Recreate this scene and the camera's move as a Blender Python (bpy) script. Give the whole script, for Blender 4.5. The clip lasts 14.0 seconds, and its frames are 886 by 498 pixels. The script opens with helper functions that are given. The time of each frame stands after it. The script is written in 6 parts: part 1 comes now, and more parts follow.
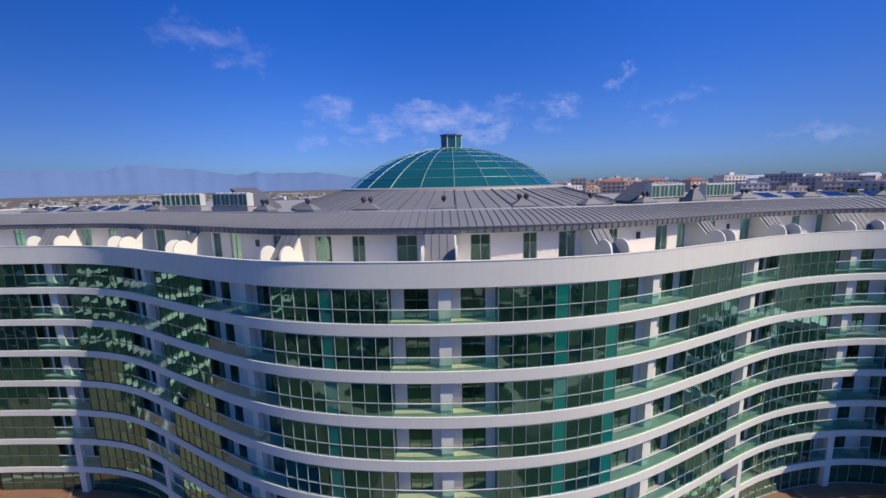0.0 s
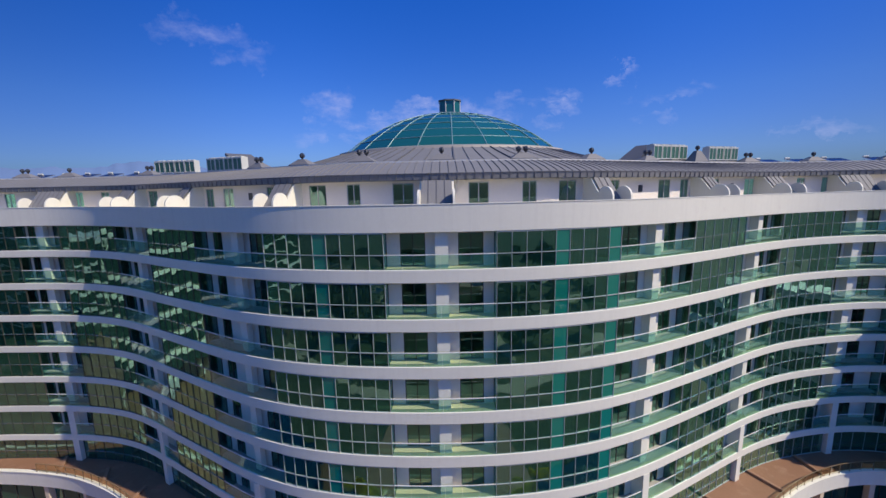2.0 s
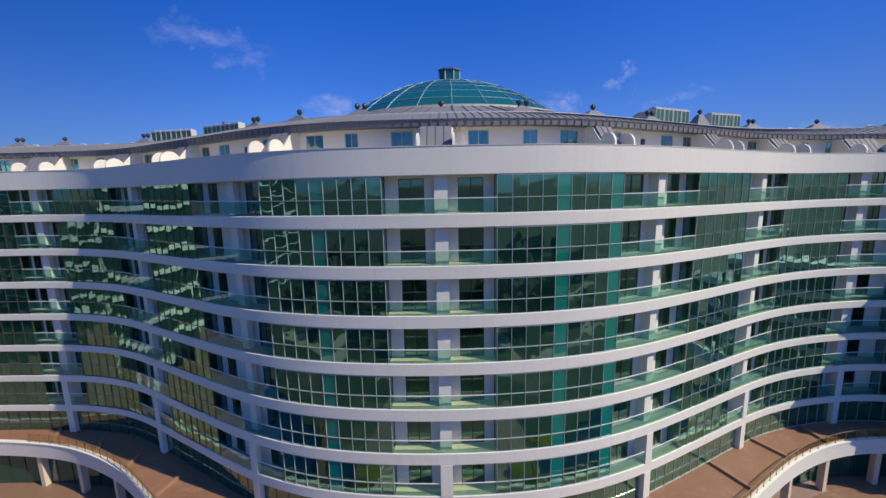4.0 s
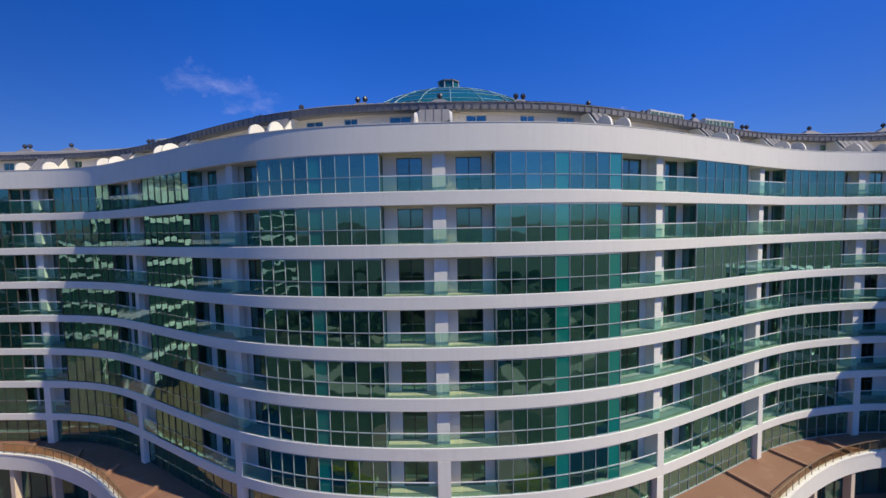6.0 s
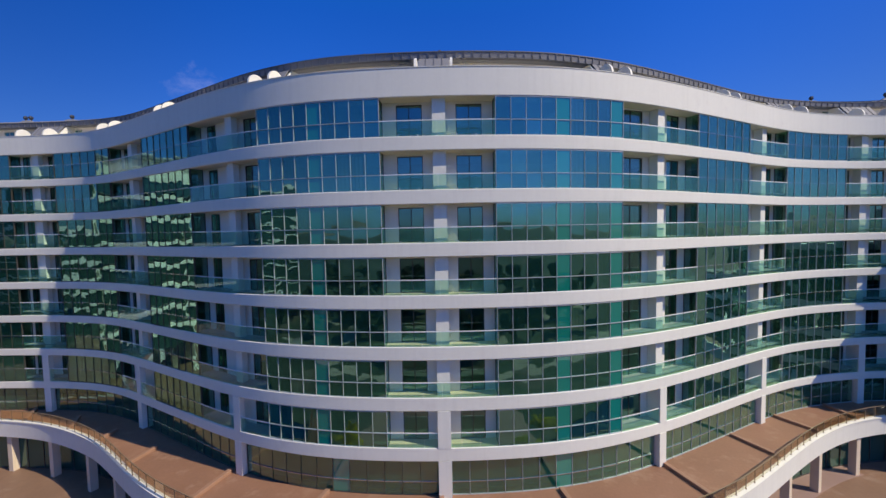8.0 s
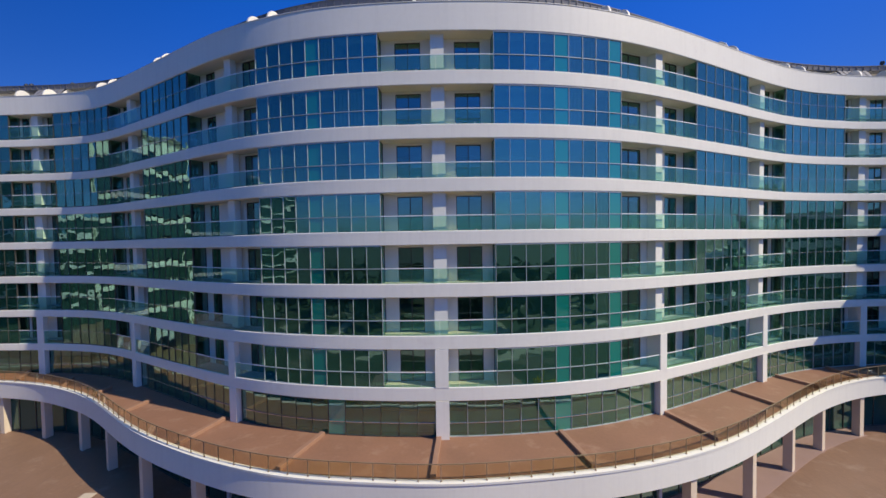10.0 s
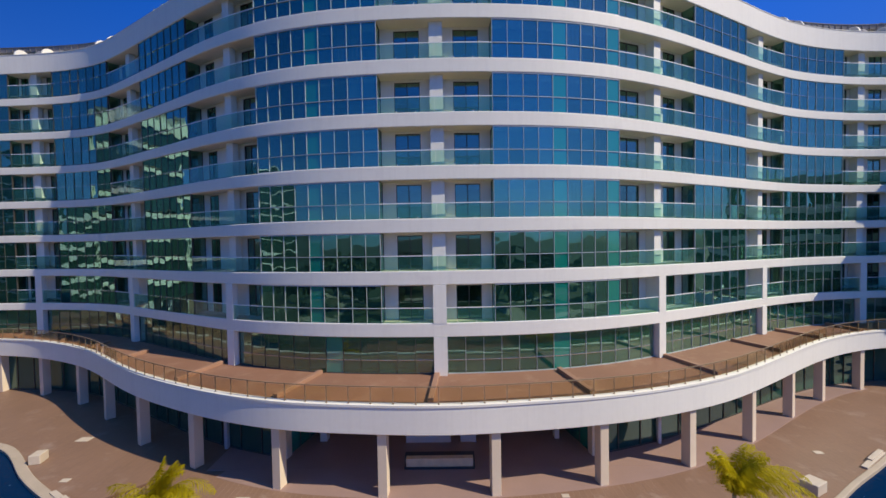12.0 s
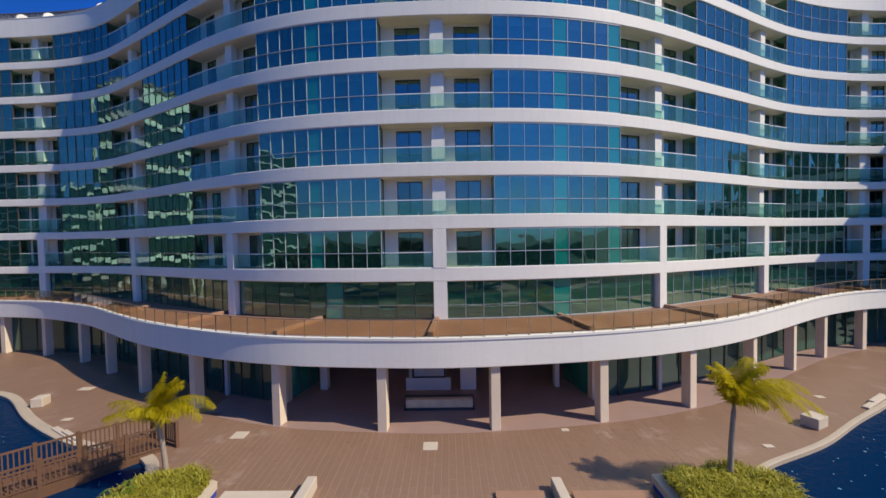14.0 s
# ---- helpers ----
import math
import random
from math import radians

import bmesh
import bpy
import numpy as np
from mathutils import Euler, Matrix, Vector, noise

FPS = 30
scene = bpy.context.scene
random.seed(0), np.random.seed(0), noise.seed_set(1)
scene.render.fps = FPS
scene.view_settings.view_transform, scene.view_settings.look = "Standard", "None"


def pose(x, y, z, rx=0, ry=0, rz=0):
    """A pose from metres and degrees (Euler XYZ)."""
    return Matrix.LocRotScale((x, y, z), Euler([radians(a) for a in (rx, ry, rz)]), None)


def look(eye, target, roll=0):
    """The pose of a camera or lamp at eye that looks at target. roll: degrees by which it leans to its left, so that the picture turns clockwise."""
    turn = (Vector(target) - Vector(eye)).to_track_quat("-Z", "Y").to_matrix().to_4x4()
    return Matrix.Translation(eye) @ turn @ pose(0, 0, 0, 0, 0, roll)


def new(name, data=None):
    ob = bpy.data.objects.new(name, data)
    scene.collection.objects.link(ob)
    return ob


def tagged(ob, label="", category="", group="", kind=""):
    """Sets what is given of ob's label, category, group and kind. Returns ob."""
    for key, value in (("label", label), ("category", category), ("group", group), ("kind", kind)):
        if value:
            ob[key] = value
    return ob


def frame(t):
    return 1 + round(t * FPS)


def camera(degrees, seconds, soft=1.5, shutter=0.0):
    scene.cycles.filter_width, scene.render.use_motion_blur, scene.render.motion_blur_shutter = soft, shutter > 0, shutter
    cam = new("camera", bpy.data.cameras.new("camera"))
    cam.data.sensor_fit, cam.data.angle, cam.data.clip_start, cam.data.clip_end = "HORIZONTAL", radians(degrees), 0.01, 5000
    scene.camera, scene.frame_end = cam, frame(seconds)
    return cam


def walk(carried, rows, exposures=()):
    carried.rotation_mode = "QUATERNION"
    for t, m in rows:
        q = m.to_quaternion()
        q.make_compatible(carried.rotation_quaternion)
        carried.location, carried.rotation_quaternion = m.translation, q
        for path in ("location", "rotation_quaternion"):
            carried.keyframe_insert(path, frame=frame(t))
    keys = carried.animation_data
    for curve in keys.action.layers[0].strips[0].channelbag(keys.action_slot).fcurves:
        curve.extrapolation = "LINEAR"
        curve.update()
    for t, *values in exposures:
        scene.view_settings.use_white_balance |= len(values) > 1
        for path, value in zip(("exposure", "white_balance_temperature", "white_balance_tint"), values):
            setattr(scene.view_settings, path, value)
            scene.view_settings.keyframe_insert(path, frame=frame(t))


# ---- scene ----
cam = camera(95.5, 14.0)
PATH = [
    (0, (0.389, 0.47, 37.162), (0.376, 2.444, 36.84), -1.2),
    (0.5, (0.443, 0.589, 36.47), (0.43, 2.561, 36.136), -1.2),
    (1, (0.472, 0.62, 35.615), (0.46, 2.591, 35.277), -1.3),
    (1.5, (0.498, 0.603, 34.659), (0.486, 2.574, 34.322), -1.2),
    (2, (0.521, 0.614, 33.7), (0.507, 2.585, 33.364), -1.2),
    (2.5, (0.488, 0.586, 32.73), (0.474, 2.558, 32.395), -1.2),
    (3, (0.436, 0.542, 31.788), (0.423, 2.514, 31.454), -1.2),
    (3.5, (0.449, 0.531, 30.945), (0.436, 2.502, 30.603), -1.2),
    (6, (0.608, 0.502, 26.093), (0.594, 2.498, 25.967), -1.1),
    (6.5, (0.606, 0.553, 25.29), (0.59, 2.55, 25.176), -1.0),
    (7, (0.594, 0.528, 24.337), (0.579, 2.525, 24.231), -1.1),
    (7.5, (0.59, 0.513, 23.388), (0.574, 2.511, 23.285), -1.1),
    (8, (0.615, 0.493, 22.516), (0.596, 2.49, 22.407), -1.1),
    (10.5, (0.683, 0.417, 16.869), (0.666, 2.416, 16.808), -0.9),
    (11, (0.715, 0.354, 15.9), (0.697, 2.352, 15.839), -1.0),
    (11.5, (0.733, 0.386, 14.841), (0.714, 2.385, 14.781), -0.9),
    (12, (0.748, 0.374, 13.775), (0.729, 2.373, 13.717), -1.0),
    (12.5, (0.755, 0.375, 12.715), (0.735, 2.374, 12.659), -0.9),
    (13, (0.782, 0.383, 11.744), (0.759, 2.382, 11.688), -1.0),
    (13.5, (0.772, 0.327, 10.95), (0.748, 2.326, 10.894), -0.9),
    (14, (0.824, 0.291, 10.362), (0.795, 2.29, 10.297), -1.0),
]
walk(cam, [(t, look(eye, target, roll)) for t, eye, target, roll in PATH], exposures=[(0, 0.08), (6, 0.10), (11, 0.19), (14, 0.21)])

# ---------------------------------------------------------------- light
SUN_EL, SUN_AZ = radians(44), radians(112)   # azimuth clockwise from +y
world = bpy.data.worlds.new("sky")
scene.world = world
world.use_nodes = True
wn, wl = world.node_tree.nodes, world.node_tree.links
wn.clear()
sky = wn.new("ShaderNodeTexSky")
sky.sky_type, sky.sun_disc = "NISHITA", False
sky.sun_elevation, sky.sun_rotation = SUN_EL, SUN_AZ
sky.air_density, sky.dust_density, sky.ozone_density = 1.0, 0.3, 4.0
hs = wn.new("ShaderNodeHueSaturation")
hs.inputs["Saturation"].default_value, hs.inputs["Value"].default_value = 1.38, 0.95
tint = wn.new("ShaderNodeMix")
tint.data_type, tint.blend_type = "RGBA", "MULTIPLY"
tint.inputs["Factor"].default_value = 1.0
# the sky deepens and turns to violet-blue away from the horizon
height = wn.new("ShaderNodeSeparateXYZ")
depth = wn.new("ShaderNodeValToRGB")
depth.color_ramp.elements[0].position, depth.color_ramp.elements[0].color = 0.0, (0.175, 0.31, 0.71, 1)
depth.color_ramp.elements[1].position, depth.color_ramp.elements[1].color = 0.75, (0.82, 0.96, 1.20, 1)
middle = depth.color_ramp.elements.new(0.17)
middle.color = (0.435, 0.455, 0.80, 1)
upper = depth.color_ramp.elements.new(0.45)
upper.color = (0.62, 0.53, 0.97, 1)
# thin fair-weather clouds: soft noise inside a few patches of sky
geo = wn.new("ShaderNodeTexCoord")
wl.new(geo.outputs["Generated"], height.inputs[0])
wl.new(height.outputs["Z"], depth.inputs["Fac"])
# and it is deeper on either side than straight ahead
aside, deeper, fall = wn.new("ShaderNodeMath"), wn.new("ShaderNodeVectorMath"), wn.new("ShaderNodeMapRange")
aside.operation, deeper.operation = "ABSOLUTE", "SCALE"
sway = wn.new("ShaderNodeMath")
sway.operation, sway.inputs[1].default_value = "ADD", -0.08
wl.new(height.outputs["X"], sway.inputs[0])
wl.new(sway.outputs[0], aside.inputs[0])
fall.interpolation_type = "SMOOTHSTEP"
fall.inputs["From Min"].default_value, fall.inputs["From Max"].default_value = 0.33, 0.90
fall.inputs["To Min"].default_value, fall.inputs["To Max"].default_value = 1.0, 0.62
wl.new(aside.outputs[0], fall.inputs["Value"])
wl.new(depth.outputs["Color"], deeper.inputs[0])
wl.new(fall.outputs[0], deeper.inputs["Scale"])
wl.new(deeper.outputs[0], tint.inputs["B"])
cn = wn.new("ShaderNodeTexNoise")
cn.inputs["Scale"].default_value, cn.inputs["Detail"].default_value, cn.inputs["Roughness"].default_value = 16, 7, 0.62
# ragged outlines: the directions are stirred a little before the patches are cut
stir, centre, amount, stirred = wn.new("ShaderNodeTexNoise"), wn.new("ShaderNodeVectorMath"), wn.new("ShaderNodeVectorMath"), wn.new("ShaderNodeVectorMath")
stir.inputs["Scale"].default_value, stir.inputs["Detail"].default_value, stir.inputs["Roughness"].default_value = 9, 6, 0.65
centre.operation, amount.operation, stirred.operation = "SUBTRACT", "SCALE", "ADD"
centre.inputs[1].default_value = (0.5, 0.5, 0.5)
amount.inputs["Scale"].default_value = 0.16
wl.new(geo.outputs["Generated"], stir.inputs["Vector"])
wl.new(stir.outputs["Color"], centre.inputs[0])
wl.new(centre.outputs[0], amount.inputs[0])
wl.new(geo.outputs["Generated"], stirred.inputs[0])
wl.new(amount.outputs[0], stirred.inputs[1])
stretch = wn.new("ShaderNodeMapping")
stretch.inputs["Scale"].default_value = (1.0, 1.0, 2.4)
wl.new(geo.outputs["Generated"], stretch.inputs["Vector"])
wl.new(stretch.outputs["Vector"], cn.inputs["Vector"])
CLOUDS = [  # azimuth to the right of +y, elevation, width, height (degrees), thickness
    (-29.0, 16.8, 5.0, 2.0, 0.55), (-24.8, 15.2, 4.0, 1.5, 0.40), (-15.0, 9.4, 3.6, 2.6, 0.85), (-11.9, 6.3, 5, 1.6, 0.7), (-17.7, 6.4, 3.5, 1.2, 0.5), (-6.5, 7.4, 5, 1.8, 0.9), (-0.3, 8.9, 6.5, 2.0, 1.0),
    (5.9, 7.5, 4.5, 2.2, 0.9), (15.2, 9.5, 4.0, 1.4, 0.9), (16.4, 11.3, 3.2, 1.1, 0.8), (21.9, 11.7, 2.0, 0.9, 0.8), (9.7, 10.0, 3, 1.4, 0.6), (26.3, 7.0, 2.6, 0.8, 0.6), (28.6, 9.3, 6, 0.8, 0.5), (42.5, 4.1, 4.5, 0.8, 0.7), (13.8, 7.3, 2.5, 1.0, 0.6),
]
total = None
for az, el, w, h, thick in CLOUDS:
    size = 1.05 if abs(az) < 9 else 0.9
    w, h, thick = size * w, size * h, 0.8 * size * thick
    a, e = radians(az), radians(el)
    d = Vector((math.sin(a) * math.cos(e), math.cos(a) * math.cos(e), math.sin(e)))
    side = Vector((math.cos(a), -math.sin(a), 0))
    up = side.cross(d)
    terms = []
    for axis, size in ((side, w), (up, h)):
        dot = wn.new("ShaderNodeVectorMath")
        dot.operation = "DOT_PRODUCT"
        dot.inputs[1].default_value = axis / math.sin(radians(size))
        wl.new(stirred.outputs[0], dot.inputs[0])
        off = wn.new("ShaderNodeMath")
        off.operation = "SUBTRACT"
        off.inputs[1].default_value = d.dot(axis) / math.sin(radians(size))
        wl.new(dot.outputs["Value"], off.inputs[0])
        sq = wn.new("ShaderNodeMath")
        sq.operation = "MULTIPLY"
        wl.new(off.outputs[0], sq.inputs[0])
        wl.new(off.outputs[0], sq.inputs[1])
        terms.append(sq)
    far = wn.new("ShaderNodeMath")
    far.operation = "ADD"
    wl.new(terms[0].outputs[0], far.inputs[0])
    wl.new(terms[1].outputs[0], far.inputs[1])
    fade = wn.new("ShaderNodeMapRange")
    fade.inputs["From Min"].default_value, fade.inputs["From Max"].default_value = 1.0, 0.0
    fade.inputs["To Min"].default_value, fade.inputs["To Max"].default_value = 0.0, thick
    wl.new(far.outputs[0], fade.inputs["Value"])
    front = wn.new("ShaderNodeVectorMath")
    front.operation = "DOT_PRODUCT"
    front.inputs[1].default_value = d
    wl.new(geo.outputs["Generated"], front.inputs[0])
    ahead = wn.new("ShaderNodeMath")
    ahead.operation = "GREATER_THAN"
    ahead.inputs[1].default_value = 0
    wl.new(front.outputs["Value"], ahead.inputs[0])
    patch = wn.new("ShaderNodeMath")
    patch.operation = "MULTIPLY"
    wl.new(fade.outputs[0], patch.inputs[0])
    wl.new(ahead.outputs[0], patch.inputs[1])
    if total is None:
        total = patch
    else:
        most = wn.new("ShaderNodeMath")
        most.operation = "MAXIMUM"
        wl.new(total.outputs[0], most.inputs[0])
        wl.new(patch.outputs[0], most.inputs[1])
        total = most
wisps = wn.new("ShaderNodeMapRange")
wisps.inputs["From Min"].default_value, wisps.inputs["From Max"].default_value = 0.38, 0.78
wl.new(cn.outputs["Fac"], wisps.inputs["Value"])
veil = wn.new("ShaderNodeMath")
veil.operation = "MULTIPLY"
wl.new(total.outputs[0], veil.inputs[0])
wl.new(wisps.outputs[0], veil.inputs[1])
cloudy = wn.new("ShaderNodeMix")
cloudy.data_type = "RGBA"
cloudy.inputs["B"].default_value = (3.4, 3.5, 5.4, 1)
bg = wn.new("ShaderNodeBackground")
bg.inputs["Strength"].default_value = 0.16
out = wn.new("ShaderNodeOutputWorld")
wl.new(sky.outputs[0], hs.inputs["Color"])
wl.new(hs.outputs[0], tint.inputs["A"])
wl.new(tint.outputs["Result"], cloudy.inputs["A"])
wl.new(veil.outputs[0], cloudy.inputs["Factor"])
wl.new(cloudy.outputs["Result"], bg.inputs["Color"])
wl.new(bg.outputs[0], out.inputs[0])

sun = new("sun", bpy.data.lights.new("sun", "SUN"))
sun.data.energy, sun.data.angle, sun.data.color = 4.15, radians(0.5), (1.0, 0.88, 0.70)
to_sun = Vector((math.sin(SUN_AZ) * math.cos(SUN_EL), math.cos(SUN_AZ) * math.cos(SUN_EL), math.sin(SUN_EL)))
sun.matrix_world = look(to_sun * 200, (0, 0, 0))


# ---------------------------------------------------------------- materials
def material(name, color, rough=0.6, metal=0.0, vary=0.12, scale=0.6, grain=0.06, bump=0.0, bump_scale=30.0, spec=0.5, per_piece=0.0, stains=None, streaks=0.0):
    """A painted or solid surface: two scales of tone, fine relief, optional stains and a change from piece to piece."""
    m = bpy.data.materials.new(name)
    m.use_nodes = True
    n, l = m.node_tree.nodes, m.node_tree.links
    p = n["Principled BSDF"]
    p.inputs["Roughness"].default_value, p.inputs["Metallic"].default_value = rough, metal
    p.inputs["Specular IOR Level"].default_value = spec
    co = n.new("ShaderNodeTexCoord")
    big, small = n.new("ShaderNodeTexNoise"), n.new("ShaderNodeTexNoise")
    big.inputs["Scale"].default_value, big.inputs["Detail"].default_value = scale, 5
    small.inputs["Scale"].default_value, small.inputs["Detail"].default_value = scale * 16, 4
    value = n.new("ShaderNodeMath")
    value.operation = "MULTIPLY_ADD"
    value.inputs[1].default_value = 2 * vary
    value.inputs[2].default_value = 1 - vary
    fine = n.new("ShaderNodeMath")
    fine.operation = "MULTIPLY_ADD"
    fine.inputs[1].default_value = 2 * grain
    l.new(co.outputs["Object"], big.inputs["Vector"])
    l.new(co.outputs["Object"], small.inputs["Vector"])
    l.new(big.outputs["Fac"], value.inputs[0])
    l.new(small.outputs["Fac"], fine.inputs[0])
    l.new(value.outputs[0], fine.inputs[2])
    h = n.new("ShaderNodeHueSaturation")
    h.inputs["Color"].default_value = (*color, 1)
    last = fine.outputs[0]
    if per_piece:
        info = n.new("ShaderNodeObjectInfo")
        isle = n.new("ShaderNodeNewGeometry")
        both = n.new("ShaderNodeMath")
        both.operation = "ADD"
        l.new(info.outputs["Random"], both.inputs[0])
        l.new(isle.outputs["Random Per Island"], both.inputs[1])
        shift = n.new("ShaderNodeMath")
        shift.operation = "MULTIPLY_ADD"
        shift.inputs[1].default_value, shift.inputs[2].default_value = per_piece, -per_piece
        l.new(both.outputs[0], shift.inputs[0])
        add = n.new("ShaderNodeMath")
        add.operation = "ADD"
        l.new(last, add.inputs[0])
        l.new(shift.outputs[0], add.inputs[1])
        last = add.outputs[0]
    l.new(last, h.inputs["Value"])
    base = h.outputs[0]
    if stains:
        s_color, s_scale, s_low, s_high = stains
        sn = n.new("ShaderNodeTexNoise")
        sn.inputs["Scale"].default_value, sn.inputs["Detail"].default_value, sn.inputs["Roughness"].default_value = s_scale, 8, 0.65
        l.new(co.outputs["Object"], sn.inputs["Vector"])
        ramp = n.new("ShaderNodeMapRange")
        ramp.inputs["From Min"].default_value, ramp.inputs["From Max"].default_value = s_low, s_high
        l.new(sn.outputs["Fac"], ramp.inputs["Value"])
        mix = n.new("ShaderNodeMix")
        mix.data_type = "RGBA"
        mix.inputs["B"].default_value = (*s_color, 1)
        l.new(ramp.outputs[0], mix.inputs["Factor"])
        l.new(base, mix.inputs["A"])
        base = mix.outputs["Result"]
    if streaks:
        # rain marks run down the surface
        run, thin, wash = n.new("ShaderNodeMapping"), n.new("ShaderNodeTexNoise"), n.new("ShaderNodeMix")
        run.inputs["Scale"].default_value = (2.6, 2.6, 0.12)
        thin.inputs["Scale"].default_value, thin.inputs["Detail"].default_value, thin.inputs["Roughness"].default_value = 1.0, 6, 0.7
        shade = n.new("ShaderNodeMapRange")
        shade.inputs["From Min"].default_value, shade.inputs["From Max"].default_value, shade.inputs["To Max"].default_value = 0.48, 0.75, streaks
        wash.data_type, wash.inputs["B"].default_value = "RGBA", (0.42, 0.38, 0.33, 1)
        l.new(co.outputs["Object"], run.inputs["Vector"])
        l.new(run.outputs["Vector"], thin.inputs["Vector"])
        l.new(thin.outputs["Fac"], shade.inputs["Value"])
        l.new(shade.outputs[0], wash.inputs["Factor"])
        l.new(base, wash.inputs["A"])
        base = wash.outputs["Result"]
    l.new(base, p.inputs["Base Color"])
    if bump:
        bn = n.new("ShaderNodeTexNoise")
        bn.inputs["Scale"].default_value, bn.inputs["Detail"].default_value = bump_scale, 5
        l.new(co.outputs["Object"], bn.inputs["Vector"])
        b = n.new("ShaderNodeBump")
        b.inputs["Strength"].default_value, b.inputs["Distance"].default_value = bump, 0.02
        l.new(bn.outputs["Fac"], b.inputs["Height"])
        l.new(b.outputs[0], p.inputs["Normal"])
    return m


def glass(name, see, mirror, gloss_color=(1, 1, 1), wave=0.0, body=None, film=None):
    """Coated pane: what shows through it is tinted by see, and it mirrors by at least the share given."""
    m = bpy.data.materials.new(name)
    m.use_nodes = True
    n, l = m.node_tree.nodes, m.node_tree.links
    n.clear()
    o, mix = n.new("ShaderNodeOutputMaterial"), n.new("ShaderNodeMixShader")
    tr, gl = n.new("ShaderNodeBsdfTransparent" if body is None else "ShaderNodeBsdfDiffuse"), n.new("ShaderNodeBsdfGlossy")
    tr.inputs["Color"].default_value = (*(see if body is None else body), 1)
    gl.inputs["Color"].default_value, gl.inputs["Roughness"].default_value = (*gloss_color, 1), 0.008
    fr = n.new("ShaderNodeLayerWeight")
    fr.inputs["Blend"].default_value = 0.5
    steep = n.new("ShaderNodeMath")
    steep.operation = "POWER"
    steep.inputs[1].default_value = 4.0
    share = n.new("ShaderNodeMapRange")
    share.inputs["To Min"].default_value, share.inputs["To Max"].default_value = mirror, 0.9
    l.new(fr.outputs["Facing"], steep.inputs[0])
    l.new(steep.outputs[0], share.inputs["Value"])
    # panes differ a little in how strongly they mirror
    info, isle = n.new("ShaderNodeObjectInfo"), n.new("ShaderNodeNewGeometry")
    luck, vary = n.new("ShaderNodeMath"), n.new("ShaderNodeMath")
    luck.operation, vary.operation = "ADD", "MULTIPLY"
    span = n.new("ShaderNodeMapRange")
    span.inputs["From Max"].default_value, span.inputs["To Min"].default_value, span.inputs["To Max"].default_value = 2.0, 0.68, 1.30
    l.new(info.outputs["Random"], luck.inputs[0])
    l.new(isle.outputs["Random Per Island"], luck.inputs[1])
    l.new(luck.outputs[0], span.inputs["Value"])
    l.new(share.outputs[0], vary.inputs[0])
    l.new(span.outputs[0], vary.inputs[1])
    l.new(vary.outputs[0], mix.inputs[0])
    l.new(tr.outputs[0], mix.inputs[1])
    if film:
        # a tinted coating with some dust on it scatters a share of the light
        color, amount = film
        coat, both = n.new("ShaderNodeBsdfDiffuse"), n.new("ShaderNodeMixShader")
        coat.inputs["Color"].default_value, both.inputs[0].default_value = (*color, 1), amount
        l.new(tr.outputs[0], both.inputs[1])
        l.new(coat.outputs[0], both.inputs[2])
        l.new(both.outputs[0], mix.inputs[1])
    l.new(gl.outputs[0], mix.inputs[2])
    l.new(mix.outputs[0], o.inputs["Surface"])
    if wave:
        co, wv, b = n.new("ShaderNodeTexCoord"), n.new("ShaderNodeTexNoise"), n.new("ShaderNodeBump")
        wv.inputs["Scale"].default_value, wv.inputs["Detail"].default_value = 0.9, 1
        b.inputs["Strength"].default_value, b.inputs["Distance"].default_value = wave, 0.05
        l.new(co.outputs["Object"], wv.inputs["Vector"])
        l.new(wv.outputs["Fac"], b.inputs["Height"])
        l.new(b.outputs[0], gl.inputs["Normal"])
    return m


WHITE = material("white_render", (0.77, 0.742, 0.645), 0.55, vary=0.05, scale=0.25, grain=0.03, stains=((0.62, 0.56, 0.50), 0.5, 0.62, 0.9), streaks=0.12)
SOFFIT = material("cream_soffit_paint", (0.80, 0.71, 0.55), 0.7, vary=0.05, scale=0.4, grain=0.03)
INNER = material("cream_wall_paint", (0.82, 0.75, 0.66), 0.7, vary=0.05, scale=0.4, grain=0.03)
BALCONY = material("beige_balcony_tile", (0.64, 0.54, 0.36), 0.55, vary=0.1, scale=1.2, grain=0.08)
# grey of the rooms, with their dimness put into the colour
ROOM = material("dim_room_grey", (0.38, 0.36, 0.33), 0.8, vary=0.35, scale=0.5, grain=0.05)
FRAME = material("grey_aluminium", (0.43, 0.46, 0.46), 0.4, 0.2, vary=0.05)
DARKFRAME = material("dark_bronze_and_shaded_frame", (0.08, 0.08, 0.07), 0.4, 0.4, vary=0.05)
HANDRAIL = material("pale_aluminium_handrail", (0.74, 0.75, 0.71), 0.35, 0.0, vary=0.05)
STEEL = material("satin_steel", (0.62, 0.63, 0.63), 0.25, 0.9, vary=0.05)
RUST = material("bronze_rail_paint", (0.27, 0.19, 0.11), 0.5, 0.3, vary=0.2, scale=2)
ZINC = material("grey_standing_seam_zinc", (0.205, 0.203, 0.21), 0.68, 0.1, spec=0.3, vary=0.14, scale=0.35, grain=0.05, per_piece=0.06)
SEAM = material("dark_zinc_seam", (0.135, 0.135, 0.145), 0.6, 0.2, vary=0.1)
LEAD = material("pale_zinc_trim", (0.60, 0.59, 0.57), 0.5, 0.1, vary=0.1)
RING = material("beige_metal_flashing", (0.33, 0.30, 0.27), 0.6, 0.1, vary=0.1)
RIB = material("pale_green_dome_rib", (0.27, 0.38, 0.38), 0.5, 0.2, vary=0.1)
